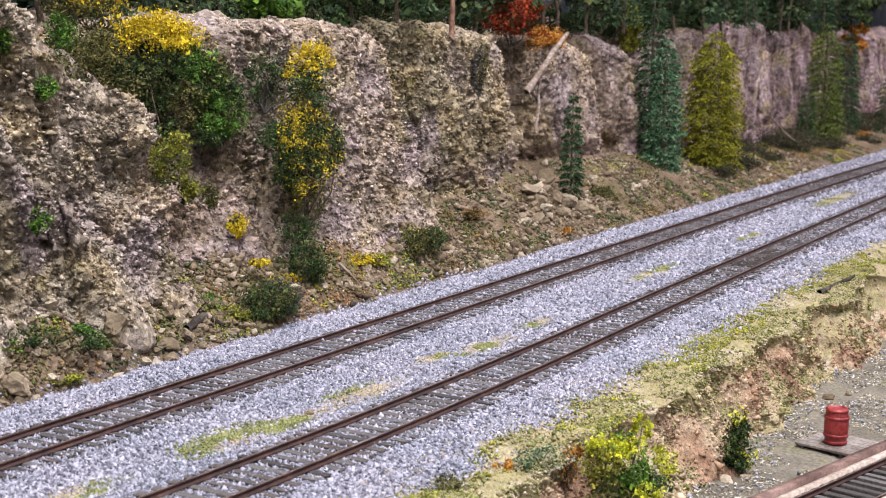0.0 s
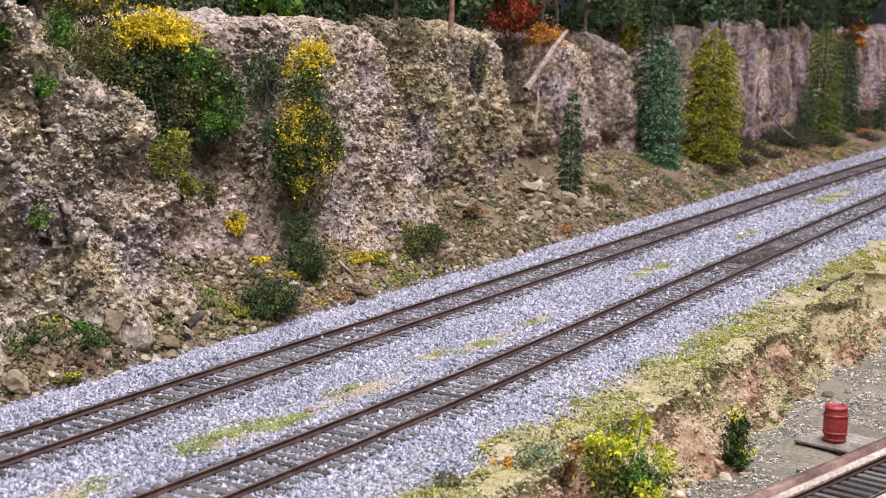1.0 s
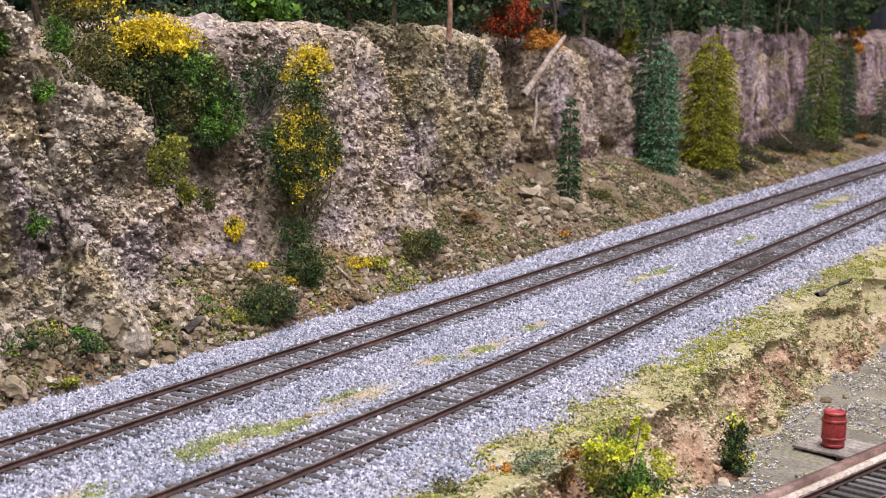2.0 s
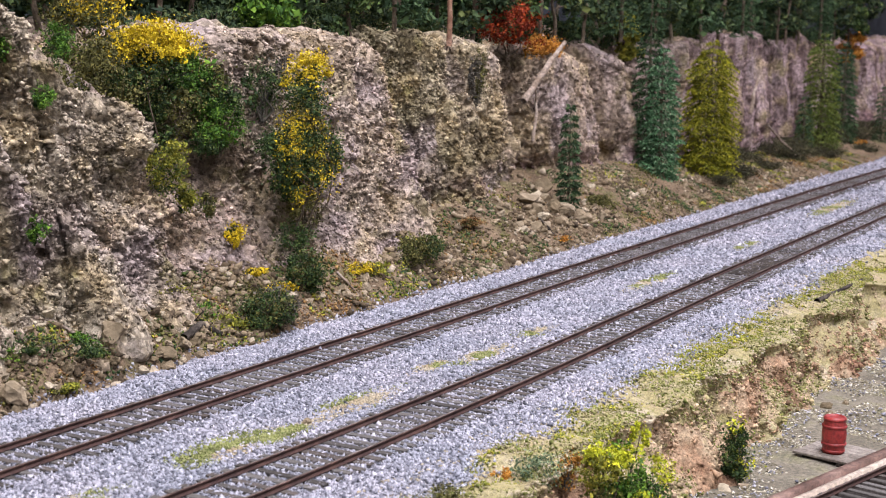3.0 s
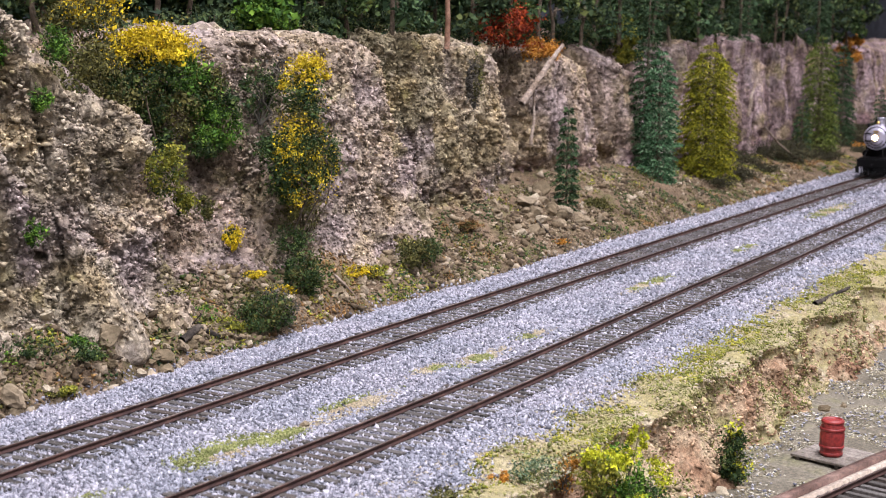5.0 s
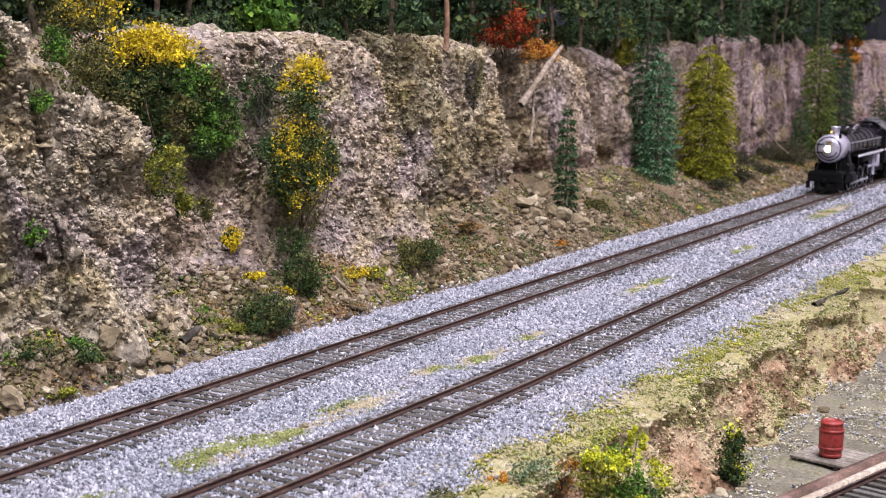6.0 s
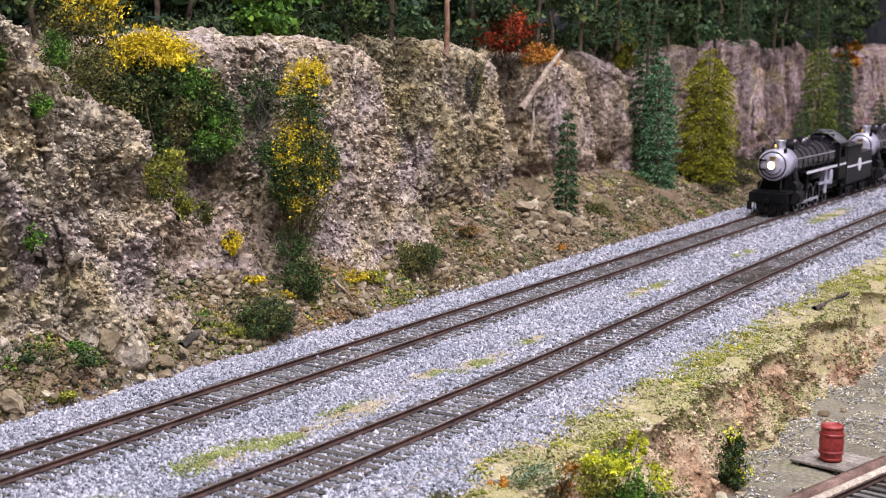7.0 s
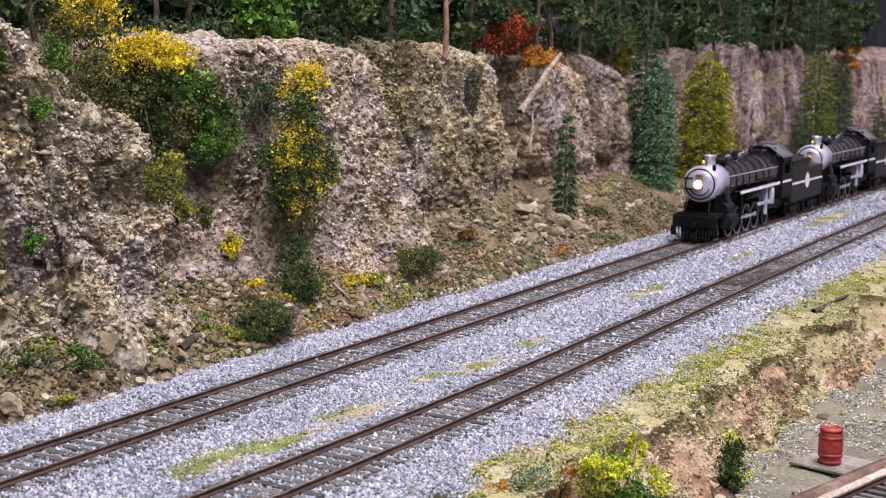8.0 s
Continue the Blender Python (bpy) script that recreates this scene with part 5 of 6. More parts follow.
def build_bank_moss():
    """Moss and dry grass over the lip and face of the bank."""
    bank = bpy.data.objects["earth_bank"].data
    n = len(bank.vertices)
    co = np.empty(n * 3, np.float32)
    bank.vertices.foreach_get("co", co)
    co = co.reshape(-1, 3).astype(float) / MM
    rng = np.random.default_rng(29)
    c = co[rng.integers(0, n, 60000)]
    c = c + rng.normal(0, .5, c.shape)
    k = fbm(c * (1, 1, .6), 15, 3, .6, 201) + .5 * (c[:, 2] > -7) + .3 * (c[:, 0] > 500) > .42 + rng.normal(0, .1, len(c))
    c = c[k]
    v, f = tufts(c, rng.lognormal(-.6, .35, len(c)), 30)
    tagged(new("bank_moss", mesh_np("bank_moss", v, f, "grass_tuft")), "yellow-green moss and dry grass on the bank", "moss", kind="stuff")


build_bank_moss()
# ---- plants on the bank ----
bush("shrub", "yellow-green flowering shrub on the bank", "shrub",
     ((-6, 3, 14, 7, 6, 6, "leaf_lime", 600, 1.3, "leafage"), (4, 0, 11, 10, 8, 8, "leaf_green", 1000, 1.3, "leafage"), (10, -4, 4, 8, 7, 7, "leaf_dark", 500, 1.2, "foliage"), (-4, 0, 5, 9, 7, 6, "leaf_olive", 500, 1.2, "foliage"), (-4, 3, 19, 7, 6, 3, "leaf_sulphur", 400, 1.1, "blossom"), (3, 0, 17, 6, 5, 3, "leaf_sulphur", 300, 1.1, "blossom"), (12, -1, 20, 3.5, 3, 5, "leaf_sulphur", 240, 1.0, "blossom"), (18, -6, 10, 4, 4, 5, "leaf_sulphur", 300, 1.0, "blossom"), (-1, -9, 6, 4.5, 4, 4, "leaf_sulphur", 300, 1.0, "blossom")), (372, -139, -16), 51, 8)
bush("shrub", "small dark green tree with yellow top against the bank", "shrub",
     ((0, 0, 11, 5.6, 5.4, 10, "leaf_dark", 1100, 1.2, "foliage"), (1, 0, 20, 3.2, 3, 5, "leaf_sulphur", 260, 1.0, "blossom"), (1, -3, 8, 4.6, 4, 7, "leaf_sulphur", 130, .9, "blossom"), (0, 0, 4, 4, 4, 4, "leaf_dark", 400, 1.1, "foliage")), (460, -145, LOW - 1), 52, 4)
bush("shrub", "grey-blue low shrub on the bank's lip", "shrub", ((0, 0, 6, 9, 6, 6, "leaf_blue", 600, .9, "leafage"), (2, 2, 3, 8, 5, 4, "leaf_dark", 200, 1.0, "foliage")), (356, -122, -7), 53, 6, stem_mat="grey_twig", stem_r=.3)
bush("shrub", "rust orange dry shrub on the bank's lip", "shrub", ((0, 0, 5, 3.5, 3, 6, "leaf_orange", 420, .9, "leafage"),), (368, -125, -8), 54, 5, stem_mat="grey_twig", stem_r=.3)
bush("shrub", "low orange dry grass clump on the verge", "shrub", ((0, 0, 1, 4.5, 3, 2, "leaf_orange", 260, .8, "leafage"),), (350, -113, -4), 55, 0)
bush("weeds", "olive grey grass mound at the corner of the verge", "weeds", ((0, 0, 2, 14, 7, 5, "leaf_olive", 1600, .9, "leafage"), (2, 0, 2, 13, 7, 4.5, "grass_tuft", 500, .9, "stalk_mass")), (318, -112, -6), 56, 0)


# ---- the lower yard ----
material("barrel_red", two_scale((0.22, 0.022, 0.022), (0.30, 0.035, 0.032), (0.36, 0.06, 0.055), 8, 1.5), 0.45, bump=0.15, bump_mm=0.8, spec=0.5)
material("plank_grey", two_scale((0.12, 0.10, 0.085), (0.20, 0.175, 0.15), (0.29, 0.26, 0.23), 9, 1.2), 0.9, bump=0.4, bump_mm=0.6)
material("beam_brown", two_scale((0.10, 0.058, 0.045), (0.17, 0.105, 0.085), (0.24, 0.16, 0.13), 22, 2), 0.8, bump=0.3, bump_mm=0.8)
material("beam_pale", two_scale((0.30, 0.24, 0.19), (0.40, 0.33, 0.27), (0.48, 0.42, 0.35), 25, 2), 0.8, bump=0.2, bump_mm=0.8)
material("straw", leaf_colour([(0, (0.12, 0.10, 0.06)), (0.5, (0.40, 0.36, 0.25)), (1, (0.82, 0.79, 0.70))], 10), 0.9)


def lathe(profile, sides=24, cap=True):
    bm = bmesh.new()
    rings = []
    for r, z in profile:
        rings.append([bm.verts.new((r * math.cos(6.28318 * k / sides), r * math.sin(6.28318 * k / sides), z)) for k in range(sides)])
    for a, b in zip(rings, rings[1:]):
        for k in range(sides):
            bm.faces.new((a[k], a[(k + 1) % sides], b[(k + 1) % sides], b[k]))
    if cap:
        bm.faces.new(rings[-1])
        bm.faces.new(rings[0][::-1])
    return bm


def build_barrel(x, y, z):
    th = holder("barrel", "dark red wooden barrel standing on a small platform", "barrel", m=Matrix.Translation(Vector((x, y, z)) * MM))
    prof = [(3.5 + .75 * math.sin(math.pi * k / 14), 13.0 * k / 14) for k in range(15)]
    bm = lathe(prof + [(3.1, 13.0), (3.0, 12.3)], 28)
    part("cask", bm, "barrel_red", th, smooth=True)
    for zc in (1.0, 3.4, 9.6, 12.2):
        r = 3.5 + .75 * math.sin(math.pi * zc / 13)
        part("hoop", lathe([(r + .05, zc - .55), (r + .3, zc - .4), (r + .3, zc + .4), (r + .05, zc + .55)], 28, False), "barrel_red", th, smooth=True)
    part("lid", lathe([(3.05, 12.2), (3.05, 12.5)], 24), "barrel_red", th)
    return th


PLAT = Matrix.Translation(Vector((508, -166.5, LOW)) * MM) @ Matrix.Rotation(radians(-14), 4, "Z")


def build_platform():
    th = holder("platform", "small grey plank loading platform beside the track", "platform", m=PLAT)
    for k in range(6):
        part("plank", box_bm(-11 + k * 3.7, -7.5 + k * 3.7, -10.5, 10.5, 1.5, 2.4, .12), "plank_grey", th)
    for s in (-8, 7):
        part("joist", box_bm(-11, 11, s, s + 1.5, 0, 1.5), "charred_wood", th)
    return th


build_platform()
build_barrel(505.5, -166.5, LOW + 2.4)

# the walled track in the corner of the yard
track_yard = build_track("railway_track", lambda x: track_c(x) - 19, LOW + 5.3, 330, 640, "brown track between timber beams in the lower yard", 3)


def beam(off0, off1, z0, z1, mat, label):
    xs = np.arange(330, 642, 6.0)
    V = []
    for o, z in ((off0, z0), (off1, z0), (off1, z1), (off0, z1)):
        V.append(np.stack([xs, np.array([track_c(a) for a in xs]) + o, np.full(len(xs), z)], 1))
    V = np.stack(V, 1)
    n = len(xs)
    f = [(i * 4 + j, i * 4 + (j + 1) % 4, (i + 1) * 4 + (j + 1) % 4, (i + 1) * 4 + j) for i in range(n - 1) for j in range(4)]
    return tagged(new("timber_beam", mesh_np("timber_beam", V.reshape(-1, 3), f, mat)), label, "beam", "beams along the yard track")


beam(0, -3.2, LOW - 3, LOW + 5.5, "beam_brown", "long dark brown timber beam edging the track")
beam(-4.6, -6.6, LOW - 3, LOW + 4.6, "beam_pale", "long pale timber strip beside the track")
beam(-27.5, -29.5, LOW - 3, LOW + 4.6, "beam_pale", "long pale timber strip beside the track")
tagged(part("yard_deck", box_bm(0, 1, 0, 1, 0, 1), "beam_brown"), "dark timber deck under the yard track", "deck", kind="structure")
deck = bpy.data.objects["yard_deck"]
deck.data.transform(Matrix.Translation((0, 0, 0)))
deck.matrix_basis = Matrix.Translation(Vector((330, track_c(330) - 32, LOW - 2)) * MM) @ Matrix.Rotation(math.atan(-.247), 4, "Z") @ Matrix.Diagonal((315, 30, 3.6, 1))


def build_yard_litter():
    rng = np.random.default_rng(15)
    x, y = scatter(rng, 46000, 420, 820, -240, -135)
    keep = (y > np.array([track_c(a) for a in x]) + 1) & (fbm(np.stack([x, y, x * 0], 1), 16, 3, .6, 171) > -.25)
    x, y = x[keep], y[keep]
    n = len(x)
    b = np.stack([x, y, LOW + .5 + .7 * fbm(np.stack([x, y, x * 0], 1), 18, 4, .6, 111) + rng.uniform(0, .4, n)], 1)
    a = rng.uniform(0, 6.3, n)
    ln = rng.uniform(.5, 1.9, n)
    t = b + np.stack([np.cos(a) * ln, np.sin(a) * ln, rng.uniform(-.2, .5, n)], 1)
    v, f = sprigs(b, t, rng.uniform(.1, .28, n), 16)
    tagged(new("straw_litter", mesh_np("straw_litter", v, f, "straw")), "pale straw and wood chips over the yard", "straw", kind="stuff")
    m = rng.random(n) < .1
    v, f = pebbles(b[m], rng.lognormal(-.6, .35, m.sum()), 17)
    tagged(new("yard_gravel", mesh_np("yard_gravel", v, f, "ballast_stone")), "pale gravel scattered in the yard", "gravel", kind="stuff")


build_yard_litter()
for n, (x, y, s) in enumerate(((448, -146, 2.6), (455, -150, 2.2), (565, -150, 2.5), (575, -146, 3), (470, -141, 2.2), (585, -152, 2))):
    ob = put_rock(x, y, s, 300 + n, "grey stone at the foot of the bank")
    ob.location.z = (LOW + s * .3) * MM
# the dark plate between the rails of the near track
plate = part("crossing_plate", box_bm(705, 770, -6.3, 6.3, .8, 1.1), "charred_wood")
tagged(plate, "dark flat plate laid between the rails", "track plate")
plate.matrix_basis = Matrix.Translation((0, -69 * MM, 0))


# ---- the train: two steam locomotives with their tenders ----


def paint(c, spread=.12, size=9):
    """Even paint with only a faint soft unevenness."""
    lo, hi = tuple(v * (1 - spread) for v in c), tuple(v * (1 + spread) for v in c)
    return lambda nt: ramp(nt, noise_tex(nt, size, 3, .5), [(0.35, lo), (0.65, hi)])


material("loco_black", paint((0.013, 0.0105, 0.016), .2), 0.16, 0.0, spec=0.5)
material("loco_dull", paint((0.0048, 0.0046, 0.0052), .3), 0.5, spec=0.12)
material("smokebox_grey", paint((0.52, 0.49, 0.60), .18, 5), 0.33, 0.4)
material("bare_metal", paint((0.44, 0.43, 0.48), .12), 0.33, 0.6)
material("white_line", paint((0.66, 0.64, 0.70), .08), 0.5)
material("brass", two_scale((0.45, 0.30, 0.08), (0.58, 0.40, 0.12), (0.68, 0.5, 0.18), 3, 1), 0.3, 0.9)
material("tender_black", paint((0.012, 0.0115, 0.0125), .2), 0.5, spec=0.2)
material("roof_grey", paint((0.075, 0.075, 0.085), .25), 0.5)
material("coal", two_scale((0.006, 0.006, 0.006), (0.015, 0.015, 0.015), (0.03, 0.03, 0.03), 4, 1), 0.6, bump=0.8, bump_mm=1)
glow = material("lamp_glow", (1.0, 0.9, 0.7), 0.3)
glow.node_tree.nodes["Principled BSDF"].inputs["Emission Color"].default_value = (1.0, 0.86, 0.62, 1)
glow.node_tree.nodes["Principled BSDF"].inputs["Emission Strength"].default_value = 14.0
glow.node_tree.nodes["Principled BSDF"].inputs["Base Color"].default_value = (1, 0.95, 0.85, 1)


def tube(profile, axis="X", sides=28, origin=(0, 0, 0), cap=True):
    """A turned body: (radius, place along the axis)."""
    bm = lathe(profile, sides, cap)
    if axis == "X":
        m = Matrix.Translation(origin) @ Matrix.Rotation(radians(90), 4, "Y")
    elif axis == "Y":
        m = Matrix.Translation(origin) @ Matrix.Rotation(radians(-90), 4, "X")
    else:
        m = Matrix.Translation(origin)
    bmesh.ops.transform(bm, matrix=m, verts=bm.verts)
    return bm


def merge(*bms):
    out = bmesh.new()
    for b in bms:
        me = bpy.data.meshes.new("tmp")
        b.to_mesh(me)
        b.free()
        out.from_mesh(me)
        bpy.data.meshes.remove(me)
    return out


def rod_bm(p, q, r, sides=8):
    v, f = limb([p, q], [r, r], sides)
    bm = bmesh.new()
    vs = [bm.verts.new(tuple(a)) for a in v]
    for a in f:
        bm.faces.new([vs[k] for k in a])
    bm.faces.new(vs[:sides][::-1])
    bm.faces.new(vs[sides:])
    return bm


def wheel_bm(r, y, spokes, w=1.6):
    """One spoked wheel about the origin, its axle along y."""
    pieces = [tube([(r * .84, -w / 2), (r, -w / 2), (r, w / 2), (r * .84, w / 2), (r * .84, -w / 2)], "Y", 30, (0, y, 0), False),
              tube([(r * .26, -w * .6), (r * .26, w * .6)], "Y", 14, (0, y, 0))]
    for k in range(spokes):
        a = 6.28318 * k / spokes
        pieces.append(rod_bm((math.cos(a) * r * .2, y, math.sin(a) * r * .2), (math.cos(a) * r * .88, y, math.sin(a) * r * .88), r * .045, 5))
    a0 = [box_bm(-r * .62, r * .62, y - w * .4, y + w * .4, -r * .82, -r * .5)]
    return merge(*pieces, *a0)


def axle(parent, x, r, spokes, name):
    bm = merge(rod_bm((0, -8.6, 0), (0, 8.6, 0), r * .12), wheel_bm(r, -8.8, spokes), wheel_bm(r, 8.8, spokes))
    ob = part(name, bm, "loco_dull", parent)
    for s in (-1, 1):
        part("tyre", tube([(r * .935, -.85), (r * 1.0, -.85), (r * 1.0, .85), (r * .935, .85), (r * .935, -.85)], "Y", 30, (0, s * 8.9, 0), False), "bare_metal", ob, "bright steel tyre")
    part("flange", merge(*[tube([(r * .8, -.25), (r * 1.07, -.25), (r * 1.07, .25), (r * .8, .25)], "Y", 30, (0, s * 7.7, 0)) for s in (-1, 1)]), "loco_dull", ob)
    ob.location = (x * MM, 0, r * MM)
    return ob


DRIVER_R, SMALL_R, TENDER_R = 8.6, 4.6, 4.6
DRIVERS = (38.0, 56.0, 74.0, 92.0)
CRANK = 3.6


def arch_roof(x0, x1, w, z0, rise, thick, n=12):
    bm = bmesh.new()
    rows = []
    for x in (x0, x1):
        out = [bm.verts.new((x, w * (2 * k / n - 1), z0 + rise * math.cos(math.pi / 2 * (2 * k / n - 1)))) for k in range(n + 1)]
        inn = [bm.verts.new((x, w * (2 * k / n - 1), z0 - thick + rise * math.cos(math.pi / 2 * (2 * k / n - 1)))) for k in range(n, -1, -1)]
        rows.append(out + inn)
    m = len(rows[0])
    for k in range(m):
        bm.faces.new((rows[0][k], rows[0][(k + 1) % m], rows[1][(k + 1) % m], rows[1][k]))
    bm.faces.new(rows[0][::-1])
    bm.faces.new(rows[1])
    bmesh.ops.recalc_face_normals(bm, faces=bm.faces)
    return bm


def window_wall(x0, x1, z0, z1, y0, y1, wx0, wx1, wz0, wz1):
    """A side sheet with one window opening through it."""
    return merge(box_bm(x0, wx0, y0, y1, z0, z1), box_bm(wx1, x1, y0, y1, z0, z1), box_bm(wx0, wx1, y0, y1, z0, wz0), box_bm(wx0, wx1, y0, y1, wz1, z1))


def build_locomotive(label, lit):
    th = holder("steam_locomotive", label, "locomotive", "locomotives")
    Z = 34.0
    part("smokebox", tube([(10.3, 9), (10.9, 9.6), (10.9, 34)], "X", 36, (0, 0, Z)), "smokebox_grey", th, "pale graphite grey smokebox", True)
    door = part("smokebox_front", tube([(0.2, 8.0), (5.5, 8.1), (8.6, 8.7), (8.8, 9.2)], "X", 36, (0, 0, Z), False), "smokebox_grey", th, "grey round smokebox door", True)
    part("ring", tube([(8.7, 8.6), (9.5, 8.5), (9.5, 9.4), (8.7, 9.4), (8.7, 8.6)], "X", 36, (0, 0, Z), False), "loco_dull", door, "dark ring round the door")
    part("boiler", merge(tube([(11.2, 33.5), (11.4, 34), (11.4, 80), (12.4, 98), (12.6, 137)], "X", 40, (0, 0, Z)), box_bm(96, 136, -11, 11, 17, 30)), "loco_black", th, "glossy black boiler", False)
    for x in (46, 59, 72, 86, 99, 112):
        r = 11.6 if x < 82 else 11.6 + 1.2 * min(1, (x - 80) / 18)
        part("boiler_band", tube([(r - .2, -.5), (r + .12, -.5), (r + .12, .5), (r - .2, .5)], "X", 40, (x, 0, Z), False), "loco_dull", th)
    arc = [(7.6, 6.6 * math.cos(a), Z + 6.6 * math.sin(a)) for a in [radians(200 + 14 * k) for k in range(11)]]
    gv, gf = limb(arc, [.35] * 11, 6)
    under(tagged(new("grab_rail", mesh_np("grab_rail", gv, gf, "loco_dull", True)), "dark curved grab rail"), door)
    for hz in (3.2, -3.2):
        part("hinge", box_bm(7.5, 8.4, 4.2, 9.6, Z + hz - .5, Z + hz + .5), "loco_dull", door, "dark door hinge strap")
    part("number_plate", box_bm(7.3, 8.3, -2.2, 2.2, Z + 4.4, Z + 6), "brass", door, "small blank brass plate")
    lamp = part("headlight", tube([(2.2, 8.3), (3.1, 6.0), (3.1, 4.4), (2.7, 4.3), (2.4, 4.9)], "X", 24, (0, 0, Z), False), "brass", th, "round brass-rimmed headlight", True)
    part("lens", tube([(2.5, 4.8), (.3, 4.45)], "X", 24, (0, 0, Z), False), "lamp_glow" if lit else "bare_metal", lamp, "glowing white lens" if lit else "dark lens")
    part("smokestack", tube([(4.2, 43), (3.5, 45), (3.3, 49.3), (3.9, 49.6), (3.9, 50.6), (2.9, 50.6), (2.8, 47)], "Z", 24, (26, 0, 0), False), "bare_metal", th, "silver flared smokestack", True)
    part("saddle", box_bm(18, 33, -8, 8, 14, 28, 1), "loco_dull", th)
    bell = part("bell", tube([(.4, 48.2), (1.0, 47.8), (1.2, 46.4), (1.8, 45.6)], "Z", 16, (13, 0, 0)), "brass", th, "small brass bell", True)
    part("bracket", merge(box_bm(12.6, 13.4, -2.3, -1.9, 44.2, 47.4), box_bm(12.6, 13.4, 1.9, 2.3, 44.2, 47.4)), "loco_dull", bell)
    part("heater", tube([(2.6, -7), (2.9, -6.6), (2.9, 6.6), (2.6, 7)], "Y", 20, (36, 0, 46.5)), "loco_dull", th, "black cross cylinder on the boiler", True)
    part("sand_dome", tube([(6.5, 42), (5.4, 45), (5.2, 47.3), (3.8, 49.3), (1.2, 50)], "Z", 24, (54, 0, 0)), "loco_black", th, "", True)
    part("steam_dome", tube([(7, 42), (5.8, 45.3), (5.6, 48), (4, 49.8), (1.2, 50.4)], "Z", 24, (84, 0, 0)), "loco_black", th, "", True)
    part("whistle", tube([(.7, 45), (.7, 50), (.2, 50.5)], "Z", 10, (100, 0, 0)), "brass", th, "small brass whistle")
    part("turret", box_bm(120, 133, -5, 5, 45, 49, 1), "loco_black", th)
    for s in (-1, 1):
        rb = part("running_board", box_bm(44, 130, min(s * 10.5, s * 14.6), max(s * 10.5, s * 14.6), 26.6, 27.4), "loco_dull", th)
        part("edge", box_bm(44, 130, min(s * 14.6, s * 14.95), max(s * 14.6, s * 14.95), 26.1, 27.9), "white_line", rb, "white painted edge")
        part("handrail", rod_bm((20, s * 12.2, 38), (126, s * 13.6, 38), .35), "bare_metal", th, "thin steel handrail")
        part("pipe", rod_bm((60, s * 12.6, 31), (124, s * 13.4, 31), .6), "loco_dull", th)
        part("air_tank", tube([(2, 62), (2.6, 63), (2.6, 90), (2, 91)], "X", 18, (0, s * 11.5, 23.2)), "loco_dull", th, "black air tank", True)
        cyl = part("cylinder", merge(tube([(4.8, 21.4), (5.2, 22), (5.2, 35), (4.8, 35.6)], "X", 24, (0, s * 11.6, 11)), tube([(3.2, 20.6), (3.4, 21.4), (3.4, 36), (3.2, 36.6)], "X", 20, (0, s * 10.6, 18.8)), box_bm(23, 34.5, s * 10.5 - 3.5, s * 10.5 + 3.5, 10, 19)), "loco_dull", th, "black steam cylinder")
        part("cover", tube([(.5, 21.2), (4.2, 21.2), (4.4, 21.6)], "X", 24, (0, s * 11.6, 11)), "tender_black", cyl, "dark cylinder cover")
        part("steam_pipe", rod_bm((27, s * 9.5, 32), (29, s * 11.5, 20), 2.0, 12), "loco_black", th, "black slanting steam pipe")
        part("crosshead_guide", merge(box_bm(36, 53, s * 11.6 - .5, s * 11.6 + .5, 12.6, 13.4), box_bm(36, 53, s * 11.6 - .5, s * 11.6 + .5, 8.8, 9.6), box_bm(52.4, 53.4, s * 11.6 - 1, s * 11.6 + 1, 8, 26.6)), "loco_dull", th, "dark crosshead guide")
        part("valve_hanger", box_bm(53.4, 55.6, s * 12.4 - .5, s * 12.4 + .5, 12, 26.6), "loco_dull", th, "dark valve gear hanger")
        part("smokebox_brace", rod_bm((11, s * 6, 27), (3, s * 8, 17), .4), "loco_dull", th)
    pil = part("pilot", merge(box_bm(1.2, 3.6, -13.6, 13.6, 8.5, 15.5, .3), box_bm(3, 20, -12.5, 12.5, 14.5, 16.5), box_bm(3.4, 8, -9, 9, 5, 9)), "loco_dull", th, "black pilot beam with deck")
    for k in range(11):
        y = -10 + 2 * k
        part("slat", rod_bm((2.4, y, 9), (-.2 + abs(y) * .16, y * .92, 1.6), .45, 5), "loco_dull", pil)
    part("coupler", box_bm(-3.2, 2, -1.3, 1.3, 8.2, 11.4, .4), "loco_dull", pil)
    for s in (-1, 1):
        part("step", merge(box_bm(1.5, 5, s * 13 - 1.6, s * 13 + 1.6, 3.2, 3.9), box_bm(1.5, 2.1, s * 13 - 1.6, s * 13 + 1.6, 3.2, 9)), "loco_dull", pil)
        part("marker_light", tube([(1.0, 42.5), (1.2, 43.0), (1.2, 45.2), (.6, 46)], "Z", 12, (11.5, s * 7.6, 0)), "loco_dull", th, "small black marker lamp")
    part("frame", merge(box_bm(14, 128, -5.5, 5.5, 9, 15), box_bm(100, 158, -9, 9, 9, 16)), "loco_dull", th)
    for s in (-1, 1):
        part("cab_side", window_wall(137, 159, 17, 44, min(s * 13.6, s * 14.6), max(s * 13.6, s * 14.6), 141, 154, 32, 41.5), "loco_dull", th)
        part("cab_line", box_bm(137.6, 158.6, min(s * 14.6, s * 14.8), max(s * 14.6, s * 14.8), 26.2, 27.6), "white_line", th, "white lining strip")
    part("cab_front", merge(box_bm(136.4, 137.4, -13.6, -9.5, 17, 44), box_bm(136.4, 137.4, 9.5, 13.6, 17, 44), box_bm(136.4, 137.4, -9.5, 9.5, 44, 50)), "loco_dull", th)
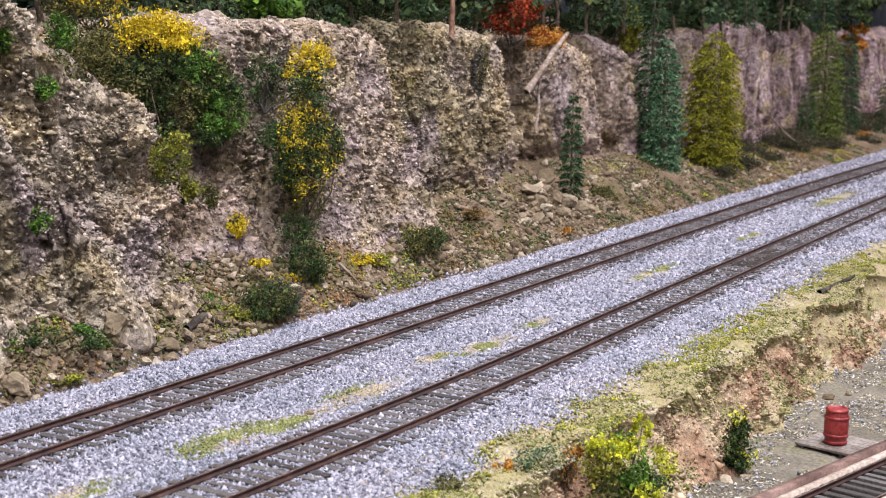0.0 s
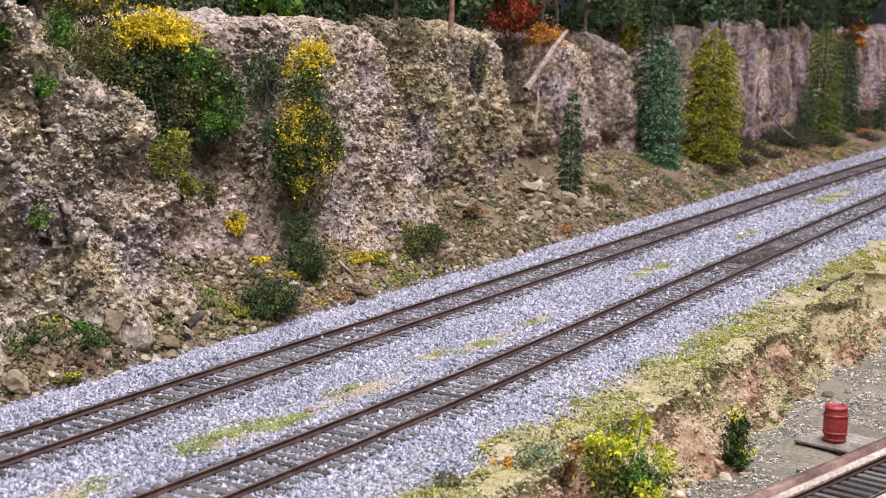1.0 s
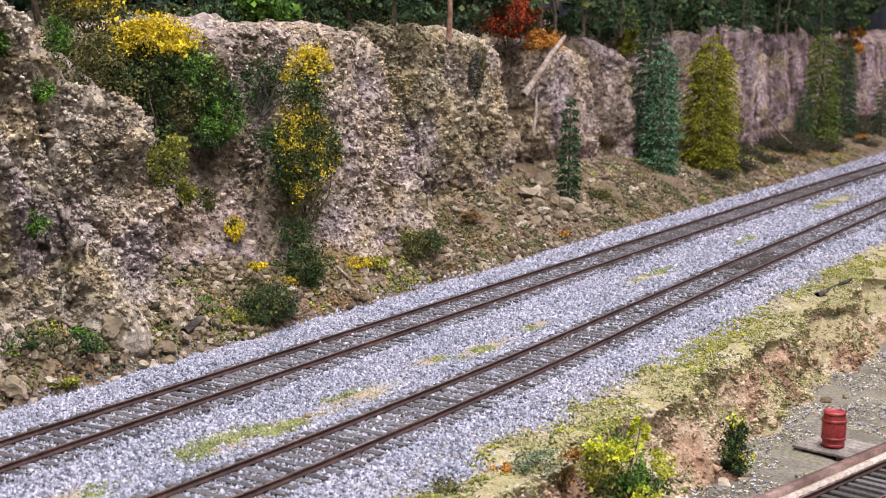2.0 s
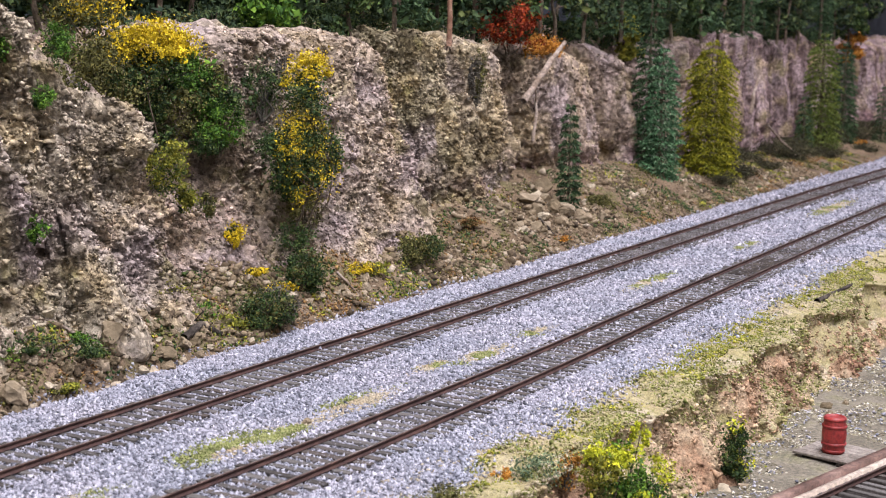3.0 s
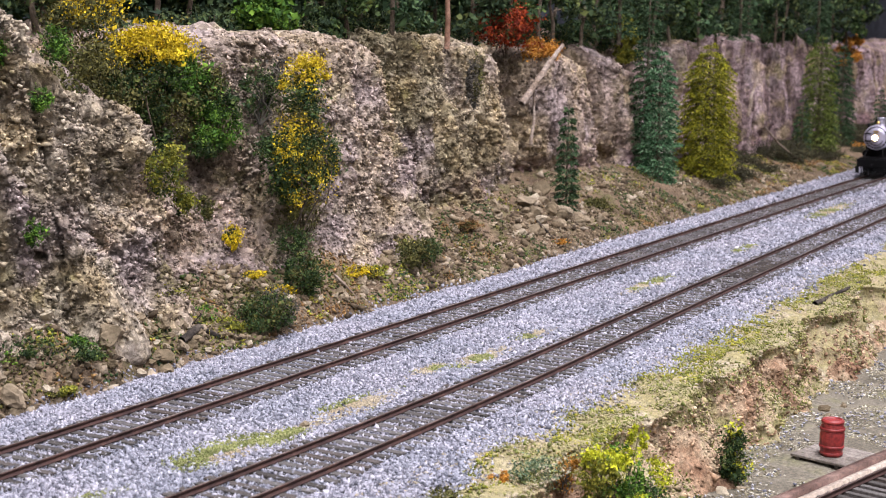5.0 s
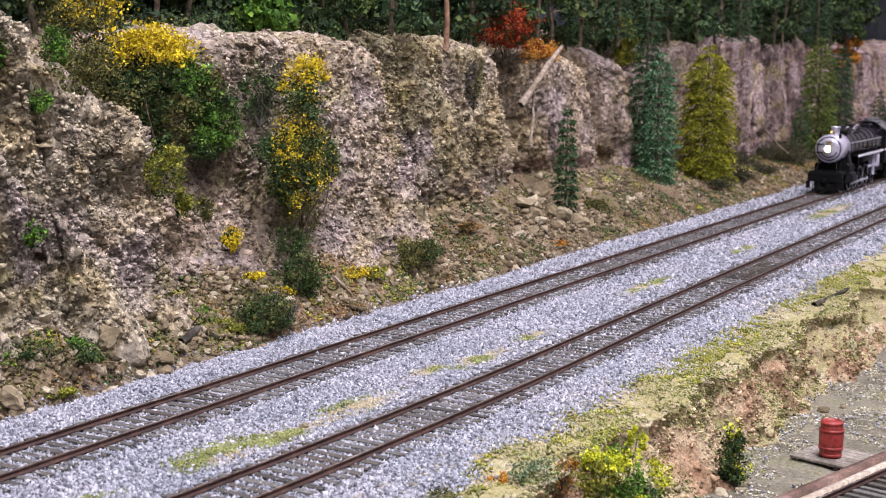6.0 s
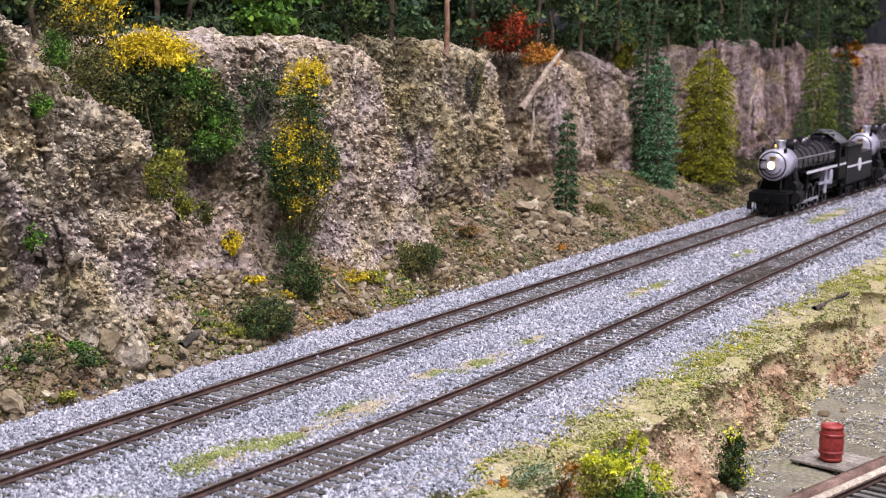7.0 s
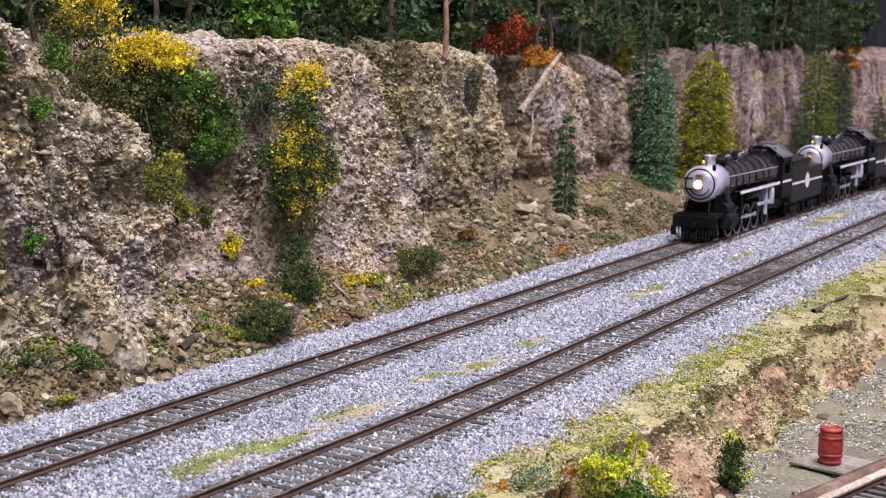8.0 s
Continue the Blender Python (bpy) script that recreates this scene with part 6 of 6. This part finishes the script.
    part("cab_floor", box_bm(137, 160, -14, 14, 15.6, 17), "loco_dull", th)
    roof = part("cab_roof", arch_roof(134.6, 161, 15.2, 43.6, 8.2, .8), "roof_grey", th, "weathered grey cab roof", True)
    part("hatch", box_bm(141, 154, -5, 5, 50.9, 52.6, .3), "roof_grey", roof)
    part("valve_gear", merge(box_bm(88, 116, -13.2, -12.4, 15, 17), box_bm(104, 106.4, -13.6, -12.2, 8, 26)), "smokebox_grey", th, "grey valve gear links")
    part("injector", tube([(1.8, 14), (2.2, 15), (2.2, 23), (1.6, 25)], "Z", 14, (116, -13, 0)), "smokebox_grey", th, "grey injector below the cab", True)
    ax = [axle(th, x, DRIVER_R, 14, "driving_wheelset") for x in DRIVERS]
    sm = [axle(th, 14.0, SMALL_R, 10, "pilot_wheelset"), axle(th, 116.0, SMALL_R + 1, 10, "trailing_wheelset")]
    rods = []
    for s in (-1, 1):
        r0 = part("side_rod", merge(box_bm(DRIVERS[0] - .8, DRIVERS[-1] + .8, s * 10.9 - .4, s * 10.9 + .4, -.75, .75), *[tube([(1.4, -.6), (1.4, .6)], "Y", 14, (x, s * 10.9, 0)) for x in DRIVERS]), "bare_metal", th, "bright steel side rod")
        rods.append((r0, s))
    return th, ax, sm, rods


def build_tender(label):
    th = holder("tender", label, "tender", "tenders")
    part("tank", merge(box_bm(0, 82, -13.8, 13.8, 10.5, 33, .5), box_bm(0, 44, -13.8, 13.8, 33, 37.5, .4)), "tender_black", th, "dull black tender tank")
    for s in (-1, 1):
        part("coping", box_bm(0, 46, s * 13.6 - .5, s * 13.6 + .5, 37, 39.5), "loco_dull", th)
        for a, b in ((1.5, 33.5), (46.5, 80.5)):
            part("line", box_bm(a, b, min(s * 13.8, s * 14.05), max(s * 13.8, s * 14.05), 22.6, 24), "white_line", th, "white lining strip")
        part("emblem", tube([(.2, -.15), (5.2, -.15), (5.2, .15), (.2, .15)], "Y", 32, (40, s * 14.0, 23.5), False), "white_line", th, "plain round white emblem")
        part("ladder", merge(*[box_bm(78, 81, s * 14.2 - .3, s * 14.2 + .3, z, z + .6) for z in (12, 17, 22, 27)]), "loco_dull", th)
    rng = np.random.default_rng(19)
    n = 900
    c = np.stack([rng.uniform(2, 43, n), rng.uniform(-12, 12, n), np.zeros(n)], 1)
    c[:, 2] = 37.5 + 2.4 * (1 - (c[:, 1] / 13) ** 2) + rng.uniform(-.4, .4, n)
    v, f = pebbles(c, rng.uniform(1.2, 2.4, n), 20)
    under(tagged(new("coal_load", mesh_np("coal_load", v, f, "coal")), "heap of black coal"), th)
    part("water_hatch", tube([(4, 33), (4, 34.5), (3.4, 35)], "Z", 20, (62, 0, 0)), "loco_dull", th)
    part("frame", box_bm(-2, 84, -10, 10, 8, 10.6), "loco_dull", th)
    part("coupler", box_bm(83, 87.5, -1.3, 1.3, 8.2, 11.2, .4), "loco_dull", th)
    axs = []
    for tx in (18, 64):
        for s in (-1, 1):
            part("truck_frame", merge(box_bm(tx - 13, tx + 13, s * 11.2 - .7, s * 11.2 + .7, 4.8, 7.4, .3), box_bm(tx - 3.5, tx + 3.5, s * 11.2 - .9, s * 11.2 + .9, 2.2, 7.6), *[box_bm(tx + d - 1.6, tx + d + 1.6, s * 11.2 - 1, s * 11.2 + 1, 2.6, 6.2) for d in (-9.5, 9.5)]), "loco_dull", th)
        for d in (-9.5, 9.5):
            axs.append(axle(th, tx + d, TENDER_R, 8, "tender_wheelset"))
    return th, axs


TRAIN = []
for k, lit in enumerate((True, False)):
    loco, drv, small, rods = build_locomotive("black steam locomotive with grey smokebox and glowing headlight" if lit else "black steam locomotive with grey smokebox coupled behind a tender", lit)
    tend, taxles = build_tender("black tender with white stripe and round emblem")
    TRAIN.append((k * 250.0, loco, drv, small, rods, tend, taxles))


SPEED = 151.6          # mm a second


def front_x(t):
    return 838.0 + SPEED * (8.0 - t)


def rail_pose(x):
    """On the far track, heading along it."""
    return Matrix.Translation(Vector((x, track_a(x), RAIL_TOP)) * MM) @ Euler((0, 0, math.atan((track_a(x + 20) - track_a(x - 20)) / 40))).to_matrix().to_4x4()


def motions():
    """The train runs down the far track at an even pace; wheels and rods turn with it."""
    coarse = [k * .25 for k in range(33)]
    for off, loco, drv, small, rods, tend, taxles in TRAIN:
        walk(loco, [(t, rail_pose(front_x(t) + off)) for t in coarse])
        walk(tend, [(t, rail_pose(front_x(t) + off + 163)) for t in coarse])
        step2 = [k / 15 for k in range(121)]
        step1 = [k / 30 for k in range(241)]
        for n, ob in enumerate(drv):
            walk(ob, [(t, Matrix.Translation((DRIVERS[n] * MM, 0, DRIVER_R * MM)) @ Matrix.Rotation(-SPEED * t / DRIVER_R, 4, "Y")) for t in step2])
        for ob, s in rods:
            ph = 0 if s < 0 else math.pi / 2
            walk(ob, [(t, Matrix.Translation((CRANK * MM * math.cos(SPEED * t / DRIVER_R + ph), 0, (DRIVER_R + CRANK * math.sin(SPEED * t / DRIVER_R + ph)) * MM))) for t in step1])
        for ob in small + taxles:
            r, place = ob.location.z / MM, ob.location.copy()
            walk(ob, [(t, Matrix.Translation(place) @ Matrix.Rotation(-SPEED * t / r, 4, "Y")) for t in step1])


motions()
